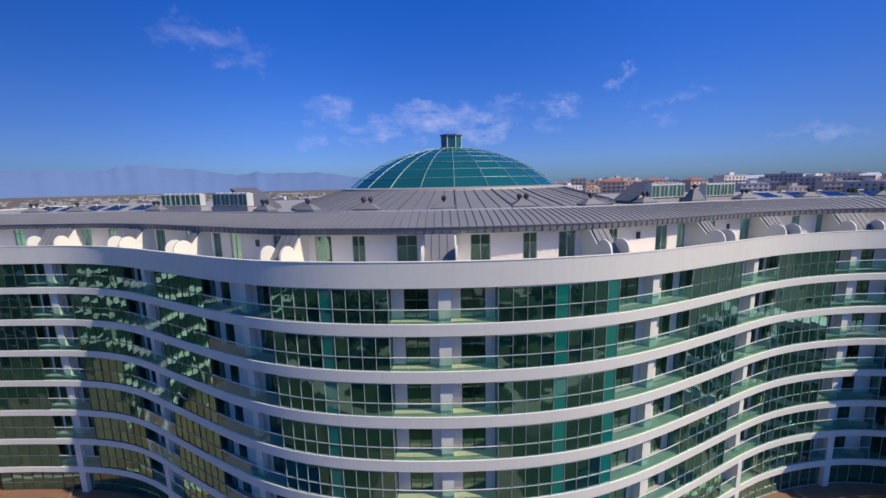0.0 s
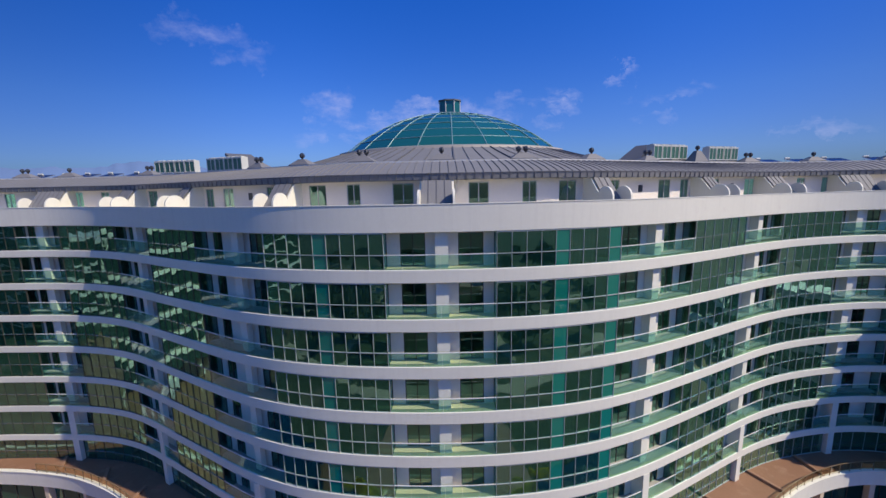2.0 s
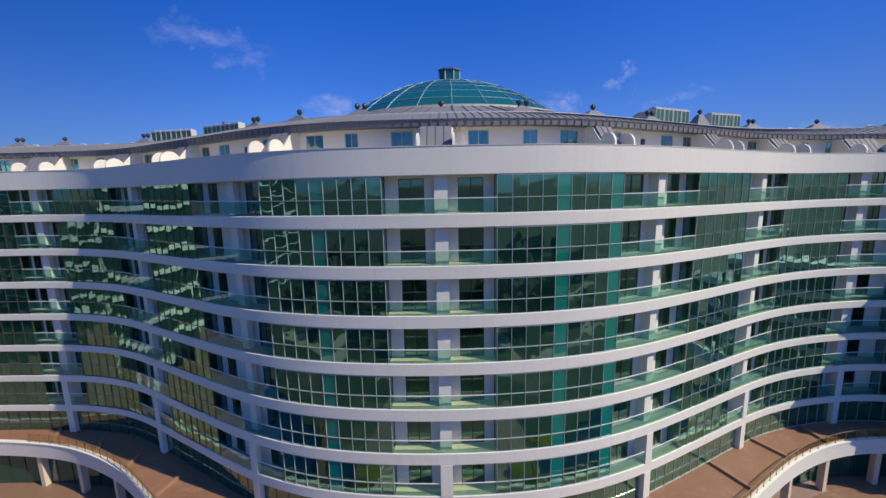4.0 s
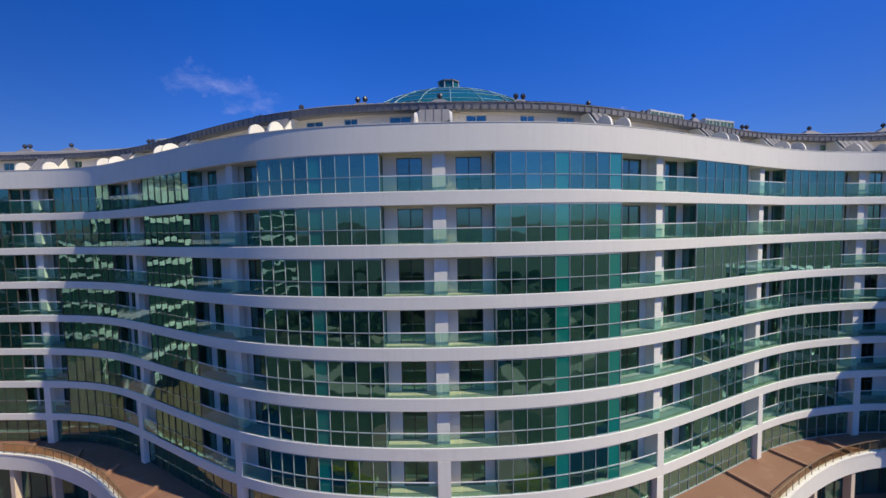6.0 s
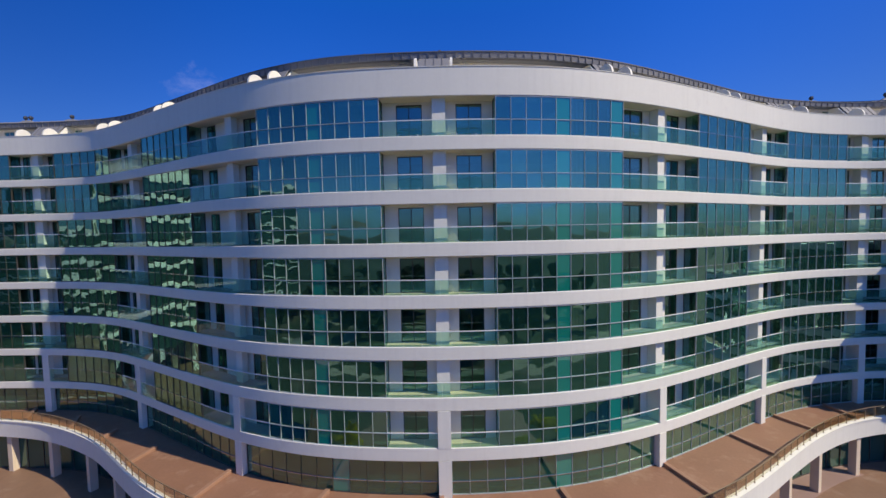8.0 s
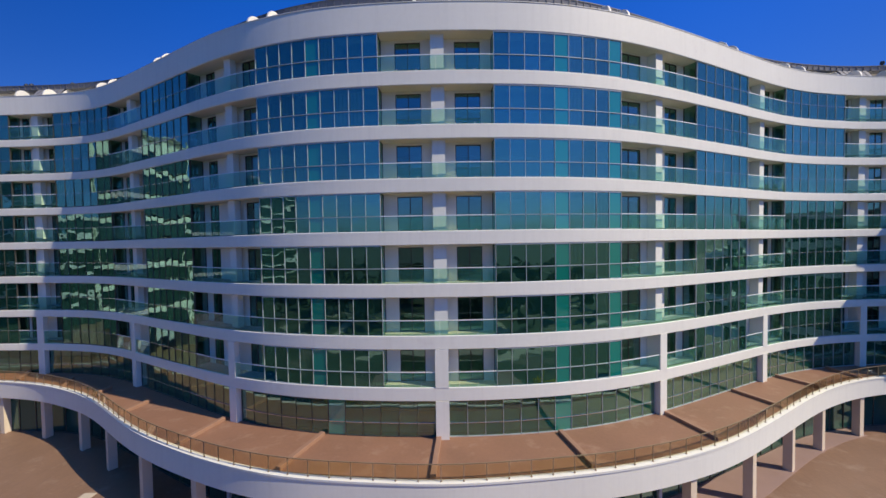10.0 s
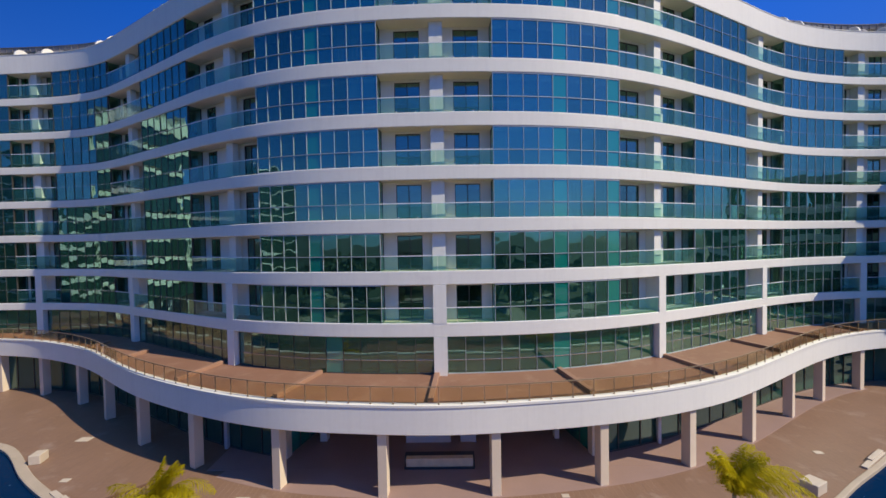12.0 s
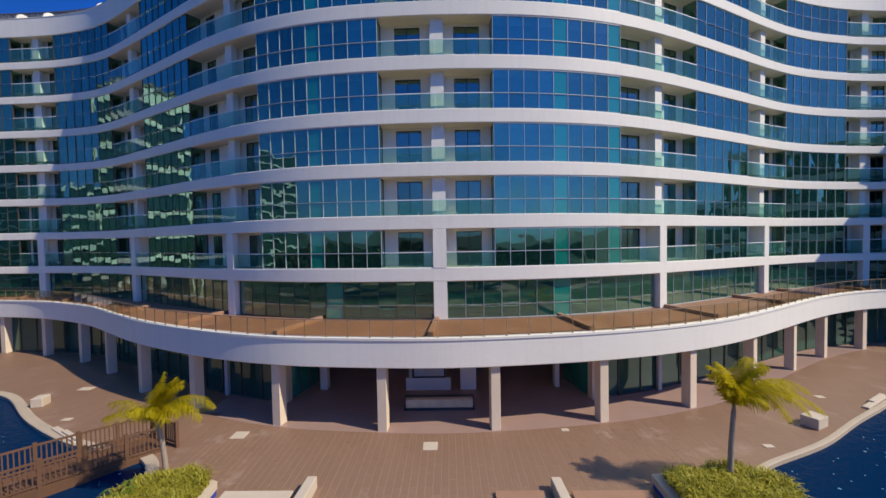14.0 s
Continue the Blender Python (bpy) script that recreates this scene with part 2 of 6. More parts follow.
GRAVEL = material("flat_roof_membrane", (0.30, 0.29, 0.28), 0.9, vary=0.25, scale=0.3, grain=0.1)
TERRA = material("terracotta_paving", (0.235, 0.122, 0.07), 0.65, vary=0.25, scale=0.35, grain=0.12, bump=0.2, stains=((0.36, 0.22, 0.14), 0.6, 0.54, 0.74))
KERB = material("terracotta_kerb", (0.30, 0.17, 0.105), 0.6, vary=0.18, scale=1.0, grain=0.08)
COLUMN = material("cream_column_stone", (0.66, 0.55, 0.40), 0.65, vary=0.08, scale=0.7, grain=0.05, bump=0.1)
COPING = material("pale_stone_coping", (0.41, 0.335, 0.24), 0.7, vary=0.15, scale=1.0, grain=0.08, bump=0.2)
COUNTER = material("warm_veined_stone", (0.72, 0.55, 0.33), 0.4, vary=0.3, scale=2.5, grain=0.1)
LOBBY = material("grey_lobby_plaster", (0.52, 0.52, 0.53), 0.8, vary=0.2, scale=0.4, grain=0.05)
LOBBY_TILE = material("pale_mauve_floor_tile", (0.31, 0.21, 0.172), 0.42, vary=0.14, scale=0.5, grain=0.06)
STONE = material("white_stone_block", (0.52, 0.44, 0.33), 0.7, vary=0.1, scale=1.2, grain=0.05)
BLACK = material("black_rubber_metal", (0.06, 0.065, 0.075), 0.4, 0.4, vary=0.2)
PLASTIC = material("white_unit_casing", (0.52, 0.53, 0.50), 0.5, vary=0.08)
COIL = material("green_cooling_coil", (0.06, 0.16, 0.12), 0.45, 0.3, vary=0.25, scale=3)
SOLAR = material("blue_solar_absorber", (0.012, 0.02, 0.06), 0.2, 0.2, vary=0.2, scale=1)
WOOD = material("brown_stained_timber", (0.122, 0.062, 0.031), 0.6, vary=0.25, scale=1.5, grain=0.15, bump=0.2, per_piece=0.12)
MOSAIC = material("blue_mosaic_tile", (0.02, 0.05, 0.30), 0.2, vary=0.4, scale=9, grain=0.3)
BAY_GLASS = glass("green_coated_glass", (0.56, 0.64, 0.57), 0.27, (0.55, 1.0, 0.84), 0.22, film=((0.03, 0.17, 0.15), 0.13))
WING_GLASS = glass("dark_green_wing_glass", (1, 1, 1), 0.08, (0.6, 0.9, 0.9), 0.0, (0.028, 0.055, 0.045))
SPANDREL = glass("teal_backed_glass", (1, 1, 1), 0.22, (0.7, 1.0, 0.95), 0.10, (0.010, 0.20, 0.15))
DOOR_GLASS = glass("balcony_door_glass", (0.50, 0.78, 0.72), 0.18, (0.74, 1.0, 0.92), 0.06)
RAIL_GLASS = glass("green_railing_glass", (0.80, 0.95, 0.89), 0.035, (0.8, 1.0, 0.95), film=((0.16, 0.50, 0.46), 0.07))
DOME_GLASS = glass("teal_dome_glass", (1, 1, 1), 0.08, (0.7, 1.0, 1.0), 0.05, (0.012, 0.105, 0.098))
CURTAIN = material("pale_sheer_curtain", (0.42, 0.41, 0.37), 0.9, vary=0.12, scale=0.8, per_piece=0.2)
SHOP_GLASS = glass("dark_shop_glass", (1, 1, 1), 0.09, (0.72, 0.98, 0.9), 0.05, (0.024, 0.070, 0.052))
TERRACE_GLASS = glass("bronze_terrace_glass", (0.44, 0.66, 0.54), 0.18, (0.78, 0.98, 0.84), 0.08, film=((0.02, 0.20, 0.16), 0.22))
SOLAR_GLASS = glass("clear_panel_glass", (0.93, 0.90, 0.80), 0.03)



# ---------------------------------------------------------------- mesh helpers
class Shape:
    """Points and faces gathered for one mesh."""

    def __init__(self):
        self.v, self.f = [], []

    def add(self, verts, faces):
        k = len(self.v)
        self.v += [tuple(p) for p in verts]
        self.f += [tuple(i + k for i in face) for face in faces]
        return self

    def box(self, m, x0, x1, y0, y1, z0, z1):
        """A box along the axes of the matrix m."""
        c = [m @ Vector((x, y, z)) for x in (x0, x1) for y in (y0, y1) for z in (z0, z1)]
        return self.add(c, [(0, 1, 3, 2), (4, 6, 7, 5), (0, 4, 5, 1), (2, 3, 7, 6), (0, 2, 6, 4), (1, 5, 7, 3)])

    def rod(self, a, b, r, sides=8, r2=None):
        a, b = Vector(a), Vector(b)
        q = (b - a).to_track_quat("Z", "Y")
        ring = [q @ Vector((math.cos(i * math.tau / sides), math.sin(i * math.tau / sides), 0)) for i in range(sides)]
        r2 = r if r2 is None else r2
        self.add([a + p * r for p in ring] + [b + p * r2 for p in ring],
                 [(i, (i + 1) % sides, sides + (i + 1) % sides, sides + i) for i in range(sides)] + [tuple(range(sides))[::-1], tuple(range(sides, 2 * sides))])
        return self

    def tube(self, points, r, sides=6, closed=False):
        """One bent round bar through the points."""
        k, n = len(self.v), len(points)
        for i, p in enumerate(points):
            a = points[i - 1] if i or closed else p
            b = points[(i + 1) % n] if i < n - 1 or closed else p
            q = (b - a).to_track_quat("Z", "Y")
            self.v += [tuple(p + q @ Vector((r * math.cos(j * math.tau / sides), r * math.sin(j * math.tau / sides), 0))) for j in range(sides)]
        for i in range(n if closed else n - 1):
            for j in range(sides):
                self.f.append((k + i * sides + j, k + i * sides + (j + 1) % sides, k + (i + 1) % n * sides + (j + 1) % sides, k + (i + 1) % n * sides + j))
        return self

    def sweep(self, line, profile, s0, s1, step=0.5, drop=None):
        """A closed profile of (inward, height), or a function that gives it at s, drawn along a line of the plan, with closed ends."""
        count = max(1, math.ceil((s1 - s0) / step))
        shape_at = profile if callable(profile) else lambda s: profile
        n, k = len(shape_at(s0)), len(self.v)
        for i in range(count + 1):
            s = s0 + (s1 - s0) * i / count
            for o, z in shape_at(s):
                x, y = line.at(s, o)
                self.v.append((x, y, z - drop(s) if drop else z))
        for i in range(count):
            a = k + i * n
            for j in range(n):
                self.f.append((a + j, a + (j + 1) % n, a + n + (j + 1) % n, a + n + j))
        self.f.append(tuple(range(k, k + n))[::-1])
        self.f.append(tuple(range(k + count * n, k + count * n + n)))
        return self

    def mesh(self, name, mat, smooth=False):
        me = bpy.data.meshes.new(name)
        me.from_pydata(self.v, [], self.f)
        me.materials.append(mat)
        bm = bmesh.new()
        bm.from_mesh(me)
        bmesh.ops.recalc_face_normals(bm, faces=bm.faces)
        bm.to_mesh(me)
        bm.free()
        if smooth:
            me.shade_smooth()
            me.set_sharp_from_angle(angle=radians(35))
        me.update()
        return me


def part(name, shape, mat, parent, label="", smooth=False):
    ob = new(name, shape.mesh(name, mat, smooth) if isinstance(shape, Shape) else shape)
    ob.parent = parent
    if label:
        ob["label"] = label
    return ob


def thing(name, label, category, group="", kind="", at=(0, 0, 0)):
    ob = new(name)
    ob.empty_display_size = 0.3
    ob.location = at
    return tagged(ob, label, category, group, kind)


def bevel(ob, width=0.02, segments=2):
    mod = ob.modifiers.new("bevel", "BEVEL")
    mod.width, mod.segments, mod.limit_method = width, segments, "ANGLE"
    return ob


class Line:
    """A smooth line of the plan through control points; s runs along it from the point nearest x = 0.2."""

    def __init__(self, ctrl, step=0.1):
        p = np.array(ctrl, float)
        d = np.r_[0, np.cumsum(np.hypot(*np.diff(p, axis=0).T))]
        n, h = len(d), np.diff(d)
        a, r = np.eye(n), np.zeros((n, 2))
        for i in range(1, n - 1):
            a[i, i - 1], a[i, i], a[i, i + 1] = h[i - 1], 2 * (h[i - 1] + h[i]), h[i]
            r[i] = 6 * ((p[i + 1] - p[i]) / h[i] - (p[i] - p[i - 1]) / h[i - 1])
        m = np.linalg.solve(a, r)
        u = np.arange(0, d[-1], step)
        i = np.clip(np.searchsorted(d, u, "right") - 1, 0, n - 2)
        f, g, q = ((d[i + 1] - u) / h[i])[:, None], ((u - d[i]) / h[i])[:, None], (h[i] ** 2 / 6)[:, None]
        self.p = f * p[i] + g * p[i + 1] + ((f**3 - f) * m[i] + (g**3 - g) * m[i + 1]) * q
        t = np.gradient(self.p, axis=0)
        self.t = t / np.linalg.norm(t, axis=1)[:, None]
        self.s = np.r_[0, np.cumsum(np.hypot(*np.diff(self.p, axis=0).T))]
        self.s -= self.s[np.argmin(abs(self.p[:, 0] - 0.2) + 10 * (abs(self.p[:, 0]) > 5))]

    def at(self, s, o=0.0):
        x, y = np.interp(s, self.s, self.p[:, 0]), np.interp(s, self.s, self.p[:, 1])
        tx, ty = np.interp(s, self.s, self.t[:, 0]), np.interp(s, self.s, self.t[:, 1])
        return x - ty * o, y + tx * o

    def turn(self, s):
        return math.atan2(np.interp(s, self.s, self.t[:, 1]), np.interp(s, self.s, self.t[:, 0]))

    def basis(self, s, o=0.0, z=0.0):
        """x along the line, y inward, z up."""
        return Matrix.Translation((*self.at(s, o), z)) @ Matrix.Rotation(self.turn(s), 4, "Z")

    def nearest(self, x, y):
        return float(self.s[np.argmin((self.p[:, 0] - x) ** 2 + (self.p[:, 1] - y) ** 2)])


def chord(line, s0, s1, o, z):
    """The axes whose x runs straight from s0 to s1, and the length."""
    a, b = Vector((*line.at(s0, o), z)), Vector((*line.at(s1, o), z))
    return Matrix.Translation(a) @ Matrix.Rotation(math.atan2(b.y - a.y, b.x - a.x), 4, "Z"), (b - a).length


# ---------------------------------------------------------------- the plan
EDGE = Line([(-64, -24), (-65.5, -8), (-65, 6), (-63.2, 18), (-61, 27), (-57, 35), (-51.5, 38.6), (-46, 39.2), (-41, 39.1), (-36.5, 38.8), (-31, 37.4), (-26.2, 34.9), (-20, 31.3), (-14.2, 28.15), (-8.2, 26.2),
             (-3.43, 25.6), (0.2, 25.48), (3.83, 25.6), (8.2, 26.15), (12.32, 27.25), (19.2, 30.3), (25.6, 33.6), (31.5, 36.35), (37.5, 37.9), (43.5, 38.2), (48.5, 36.9), (53.5, 34.0), (57, 30.6), (59.5, 27.8)])
RIM = Line([(-57, 36.6), (-53.5, 37.3), (-49.5, 37.6), (-45, 37.5), (-41, 37.1), (-37.7, 36.5), (-33.8, 35.2), (-29.3, 33), (-23.8, 29.2), (-19.7, 26.5), (-16.7, 24.9), (-12, 22.85), (-8.4, 21.8),
            (-4, 21.2), (0.5, 20.95), (5, 21.3), (10.06, 22.1), (13.7, 23.1), (18.3, 25), (21.3, 26.7), (25.3, 29.2), (29.9, 32), (34, 34), (38.8, 35.4), (43.5, 35.4), (47.4, 33.6), (51.6, 30.6), (55.5, 26.6)])
S1 = EDGE.s[-1] - 0.5      # end of the lower wing, beyond the view
T0, T1 = EDGE.nearest(-58.7, 32.3), 52.3   # ends of the full-height building
V0, V1 = -52.0, 52.0                              # stretch built in full
STOREY, BAND, TOP1, TERRACE = 3.29, 0.88, 28.13, 5.05
PARAPET0, PARAPET1 = 30.50, 32.28
BAYS = [(-52, -44.4), (-39.8, -32.6), (-26.65, -19.5), (-12.1, -3.6), (3.6, 12.35), (19.85, 26.6), (32.3, 39.6), (46.0, 52)]
BALCONIES = [  # from, to, column, doors
    (-44.4, -39.8, -42.1, [(-44.2, -43.4), (-41.6, -40.6)]),
    (-32.6, -26.65, -29.5, [(-32.2, -31.0)]),
    (-19.5, -12.1, -15.1, [(-18.8, -17.6), (-14.5, -13.2)]),
    (-3.6, 3.6, 0.1, [(-2.7, -1.0), (1.2, 2.9)]),
    (12.35, 19.85, 16.15, [(13.0, 15.2), (17.7, 19.1)]),
    (26.6, 32.3, 29.4, [(30.9, 31.9)]),
    (39.6, 46.0, 41.9, [(40.2, 41.3), (43.4, 44.6)]),
]


def band_top(k):
    return TOP1 - STOREY * (k - 1)


def dip(s):
    """The slab edge is shallower on the wings than in the middle: how far its top lies lower."""
    return 0.32 * min(1.0, max(0.0, (abs(s) - 8) / 27))


def sag(s):
    return 0.12 * min(1.0, max(0.0, (abs(s) - 12) / 20))


def reach(k):
    """Where band k ends: beyond the full-height part three storeys go on towards the sun."""
    return T0, (S1 if k >= 5 else T1)


def lowest(s0, s1):
    return max(dip(s0), dip(s1))


hotel = thing("hotel_building", "white curved hotel with green glass bays and glass balconies under a zinc roof", "hotel", kind="structure")

# floor bands: 1 is the highest, 7 the one over the terrace
for k in range(1, 8):
    z, (e0, e1) = band_top(k), reach(k)
    slab = Shape().sweep(EDGE, lambda s: [(0.03, z - dip(s)), (0, z - dip(s) - 0.03), (0, z - BAND - sag(s) + 0.04), (0.04, z - BAND - sag(s)), (6.0, z - BAND - sag(s)), (6.0, z - dip(s))], e0, e1)
    part("soffit", Shape().sweep(EDGE, lambda s: [(o, z - BAND - sag(s) - d) for o, d in ((0.08, 0.004), (0.08, 0.012), (1.25, 0.012), (1.25, 0.004))], e0, e1), SOFFIT, hotel, "cream painted soffit")
    part("floor_band", slab, WHITE, hotel, "smooth white rendered floor band")
    # grey sheets laid over the white slab so that the rooms look dim
    part("room_floor", Shape().sweep(EDGE, [(0.18, z + 0.001), (0.18, z + 0.008), (5.6, z + 0.008), (5.6, z + 0.001)], e0, e1), ROOM, hotel, "dim grey room floor")
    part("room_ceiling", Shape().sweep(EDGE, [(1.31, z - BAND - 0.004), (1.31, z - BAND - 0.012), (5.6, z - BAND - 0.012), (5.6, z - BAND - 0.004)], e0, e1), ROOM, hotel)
z0, z1 = PARAPET0, PARAPET1
part("room_ceiling", Shape().sweep(EDGE, [(1.31, z0 - 0.004), (1.31, z0 - 0.012), (5.6, z0 - 0.012), (5.6, z0 - 0.004)], T0, T1), ROOM, hotel)
par = Shape().sweep(EDGE, [(0, z1 - 0.04), (0, z0 + 0.04), (0.04, z0), (6.0, z0), (6.0, z0 + 0.5), (0.22, z0 + 0.5), (0.22, z1 - 0.04), (0.26, z1 - 0.04), (0.26, z1), (-0.03, z1), (-0.03, z1 - 0.04)], T0, T1, drop=dip)
part("soffit", Shape().sweep(EDGE, [(0.08, z0 - 0.004), (0.08, z0 - 0.012), (1.25, z0 - 0.012), (1.25, z0 - 0.004)], T0, T1, drop=dip), SOFFIT, hotel, "cream painted soffit")
part("roof_parapet", par, WHITE, hotel, "tall white rendered parapet")
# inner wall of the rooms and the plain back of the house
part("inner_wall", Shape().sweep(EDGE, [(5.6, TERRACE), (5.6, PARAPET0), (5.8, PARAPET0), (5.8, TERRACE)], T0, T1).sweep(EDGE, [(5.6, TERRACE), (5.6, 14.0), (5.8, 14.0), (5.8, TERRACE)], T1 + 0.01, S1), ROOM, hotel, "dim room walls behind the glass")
back = Shape()
for xa, ya, xb, yb, h in ((-72.5, 33, -72.5, 78, 34.4), (-72.5, 78, 64, 78, 34.4), (64, 78, 61, 36.5, 34.4)):
    m = Matrix.Translation((xa, ya, 0)) @ Matrix.Rotation(math.atan2(yb - ya, xb - xa), 4, "Z")
    back.box(m, 0, math.hypot(xb - xa, yb - ya), -0.2, 0.2, 0, h)
part("rear_wall", back, WHITE, hotel)
# gable walls that end the full-height part
for s, z, k in ((T0, 0.0, -1), (T1, 14.1, 1)):
    part("gable_wall", Shape().box(EDGE.basis(s + 0.12 * k), -0.1, 0.1, 0.05, 12.0, z, 33.4), WHITE, hotel, "plain white gable wall")


def unseen_block(x0, x1, y0, y1, storeys, height, band=0.24):
    """A plain block of white bands and dark glass, added unseen beyond the view."""
    step = height / storeys
    for k in range(storeys):
        z = step * k
        part("unseen_block_band", Shape().box(Matrix.Identity(4), x0, x1, y0, y1, z + step * (1 - band), z + step), LEAD, hotel)
        part("side_wing_glass", Shape().box(Matrix.Identity(4), x0 + 0.3, x1 - 0.3, y0 + 0.3, y1 - 0.3, z, z + step * (1 - band)), WING_GLASS, hotel)


unseen_block(-108, -96, 4, 36, 7, 23.0)       # far across the paved court, unseen, for the glass to mirror
unseen_block(-104, -90, -50, -6, 10, 34.0, 0.13)
# unseen block, added to shade the right end of the facade
unseen_block(46.6, 50, 34.9, 37.2, 7, 23.5)
unseen_block(46, 50, 32.3, 34.8, 6, 20.0)     # unseen block, added to shade the end of the terrace


def columns():
    for s0, s1, s, doors in BALCONIES:
        for row in range(1, 9):
            zf = band_top(row) - dip(s) - 0.02 if row < 8 else TERRACE
            zc = (band_top(row - 1) - BAND if row > 1 else PARAPET0)
            o = 0.38 if row < 7 else -0.02
            half, deep = (0.42, 0.6) if abs(s) < 5 else (0.33, 0.45 if s < 0 else 0.70)
            if row == 7 and s > 5:
                deep = 1.1
            c = Shape().box(EDGE.basis(s, o, 0), -half, half, 0, deep, zf, zc)
            part("column", c, WHITE, hotel)


columns()


def curtain_mesh(w, h):
    """A gathered curtain: a sheet in soft folds."""
    n = 14
    v, f = [], []
    for i in range(n + 1):
        y = 0.035 * math.sin(i * math.pi / 2) + 0.01 * math.sin(i * 1.7)
        v += [(w * i / n, y, 0), (w * i / n, y, h), (w * i / n, y + 0.006, 0), (w * i / n, y + 0.006, h)]
    for i in range(n):
        a, b = 4 * i, 4 * i + 4
        f += [(a, b, b + 1, a + 1), (a + 3, b + 3, b + 2, a + 2)]
    return Shape().add(v, f).mesh("curtain", CURTAIN, True)


dice = random.Random(7)
CURTAINS = curtain_mesh(0.95, 2.2)


def glazed_bay(s0, s1, zf, zc, o, count, transom, frame_mat, pane_mat, single, name="glazed_bay", label="", backed=(), drawn=0.0):
    """A run of tall panes in aluminium frames, standing on a floor band."""
    f, t = Shape(), Shape()
    pts = [s0 + (s1 - s0) * i / count for i in range(count + 1)]
    slim = not single
    w = 0.012 if slim else 0.013
    for s in pts:
        f.box(EDGE.basis(s, o, 0), -w, w, -0.005 if slim else -0.008, 0.08, zf, zc)
    for a, b in zip(pts, pts[1:]):
        m, length = chord(EDGE, a, b, o, 0)
        for za, zb in ((zf, zf + 0.06), (zc - 0.06, zc)):
            f.box(m, 0.03, length - 0.03, -0.015, 0.09, za, zb)
        t.box(m, 0.03, length - 0.03, -0.02, 0.09, zf + transom - 0.02, zf + transom + 0.02)
    # slim bays of the shaded left wing get darker frames: shade put into colour
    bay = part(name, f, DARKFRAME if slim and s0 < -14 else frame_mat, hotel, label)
    part("transom", t, STEEL if slim else frame_mat, bay, "slim steel transom")
    joined = Shape()
    for i, (a, b) in enumerate(zip(pts, pts[1:])):
        m, length = chord(EDGE, a, b, o + 0.035, 0)
        for za, zb in ((zf + 0.06, zf + transom - 0.025), (zf + transom + 0.025, zc - 0.06)):
            lean = Matrix.Translation((length / 2, 0, (za + zb) / 2)) @ Euler((radians(random.gauss(0, 0.3 if single else 0.4)), 0, radians(random.gauss(0, 0.45 if single else 0.8)))).to_matrix().to_4x4()
            teal = i in backed
            target = Shape() if single or teal else joined
            target.box(m @ lean, -length / 2 + 0.013, length / 2 - 0.013, 0, 0.02, (za - zb) / 2, (zb - za) / 2)
            if teal:
                part("backed_pane", target, SPANDREL, bay, "teal-backed glass pane")
            elif single:
                part("pane", target, pane_mat, bay)
    for i, (a, b) in enumerate(zip(pts, pts[1:])):
        if name == "glazed_bay" and i not in backed and dice.random() < drawn:
            part("curtain", CURTAINS, CURTAIN, bay, "pale drawn curtain").matrix_local = EDGE.basis(a + 0.05, o + 0.3, zf + 0.03)
    if not single:
        part("panes", joined, pane_mat, bay)["kind"] = "stuff"
    return bay


def bays():
    for row in range(1, 8):
        zc = band_top(row - 1) - BAND if row > 1 else PARAPET0
        for s0, s1 in BAYS:
            d = lowest(s0, s1)
            zf = band_top(row) - d
            near = abs(s0 + s1) < 17
            n = max(5, round((s1 - s0) / (0.97 if near else 1.08)))
            # last pane of the bay at 3.6: sunlight through the cheek, put in as teal
            glazed_bay(s0, s1, zf, zc, 0.05, n, 0.95 + d, FRAME, BAY_GLASS, near, label="green glazed bay in grey aluminium frames", backed=(n // 2, n - 1) if s0 == 3.6 else (n // 2,) if near else (), drawn=0.12 if near else 0.4 if s0 > 13 else 0.2)
            # glazed cheeks beside the balconies
            for s, sign in ((s0, 1), (s1, -1)):
                if abs(s) > 50:
                    continue
                m = EDGE.basis(s + sign * 0.03, 0.15, 0)
                fr = Shape().box(m, -0.03, 0.03, 0, 0.05, zf, zc).box(m, -0.03, 0.03, 0.9, 0.95, zf, zc).box(m, -0.03, 0.03, 0.05, 0.9, zf, zf + 0.06).box(m, -0.03, 0.03, 0.05, 0.9, zc - 0.06, zc)
                cheek = part("bay_cheek", fr, DARKFRAME, hotel)
                part("pane", Shape().box(m, -0.01, 0.01, 0.05, 0.9, zf + 0.06, zc - 0.06), DOOR_GLASS, cheek)
        # party walls between rooms
        zf = band_top(row) - 0.1
        for s0, s1, c, doors in BALCONIES:
            for s in (s0 - 0.15, s1 + 0.15):
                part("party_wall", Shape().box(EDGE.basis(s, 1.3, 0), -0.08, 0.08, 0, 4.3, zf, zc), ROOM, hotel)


bays()


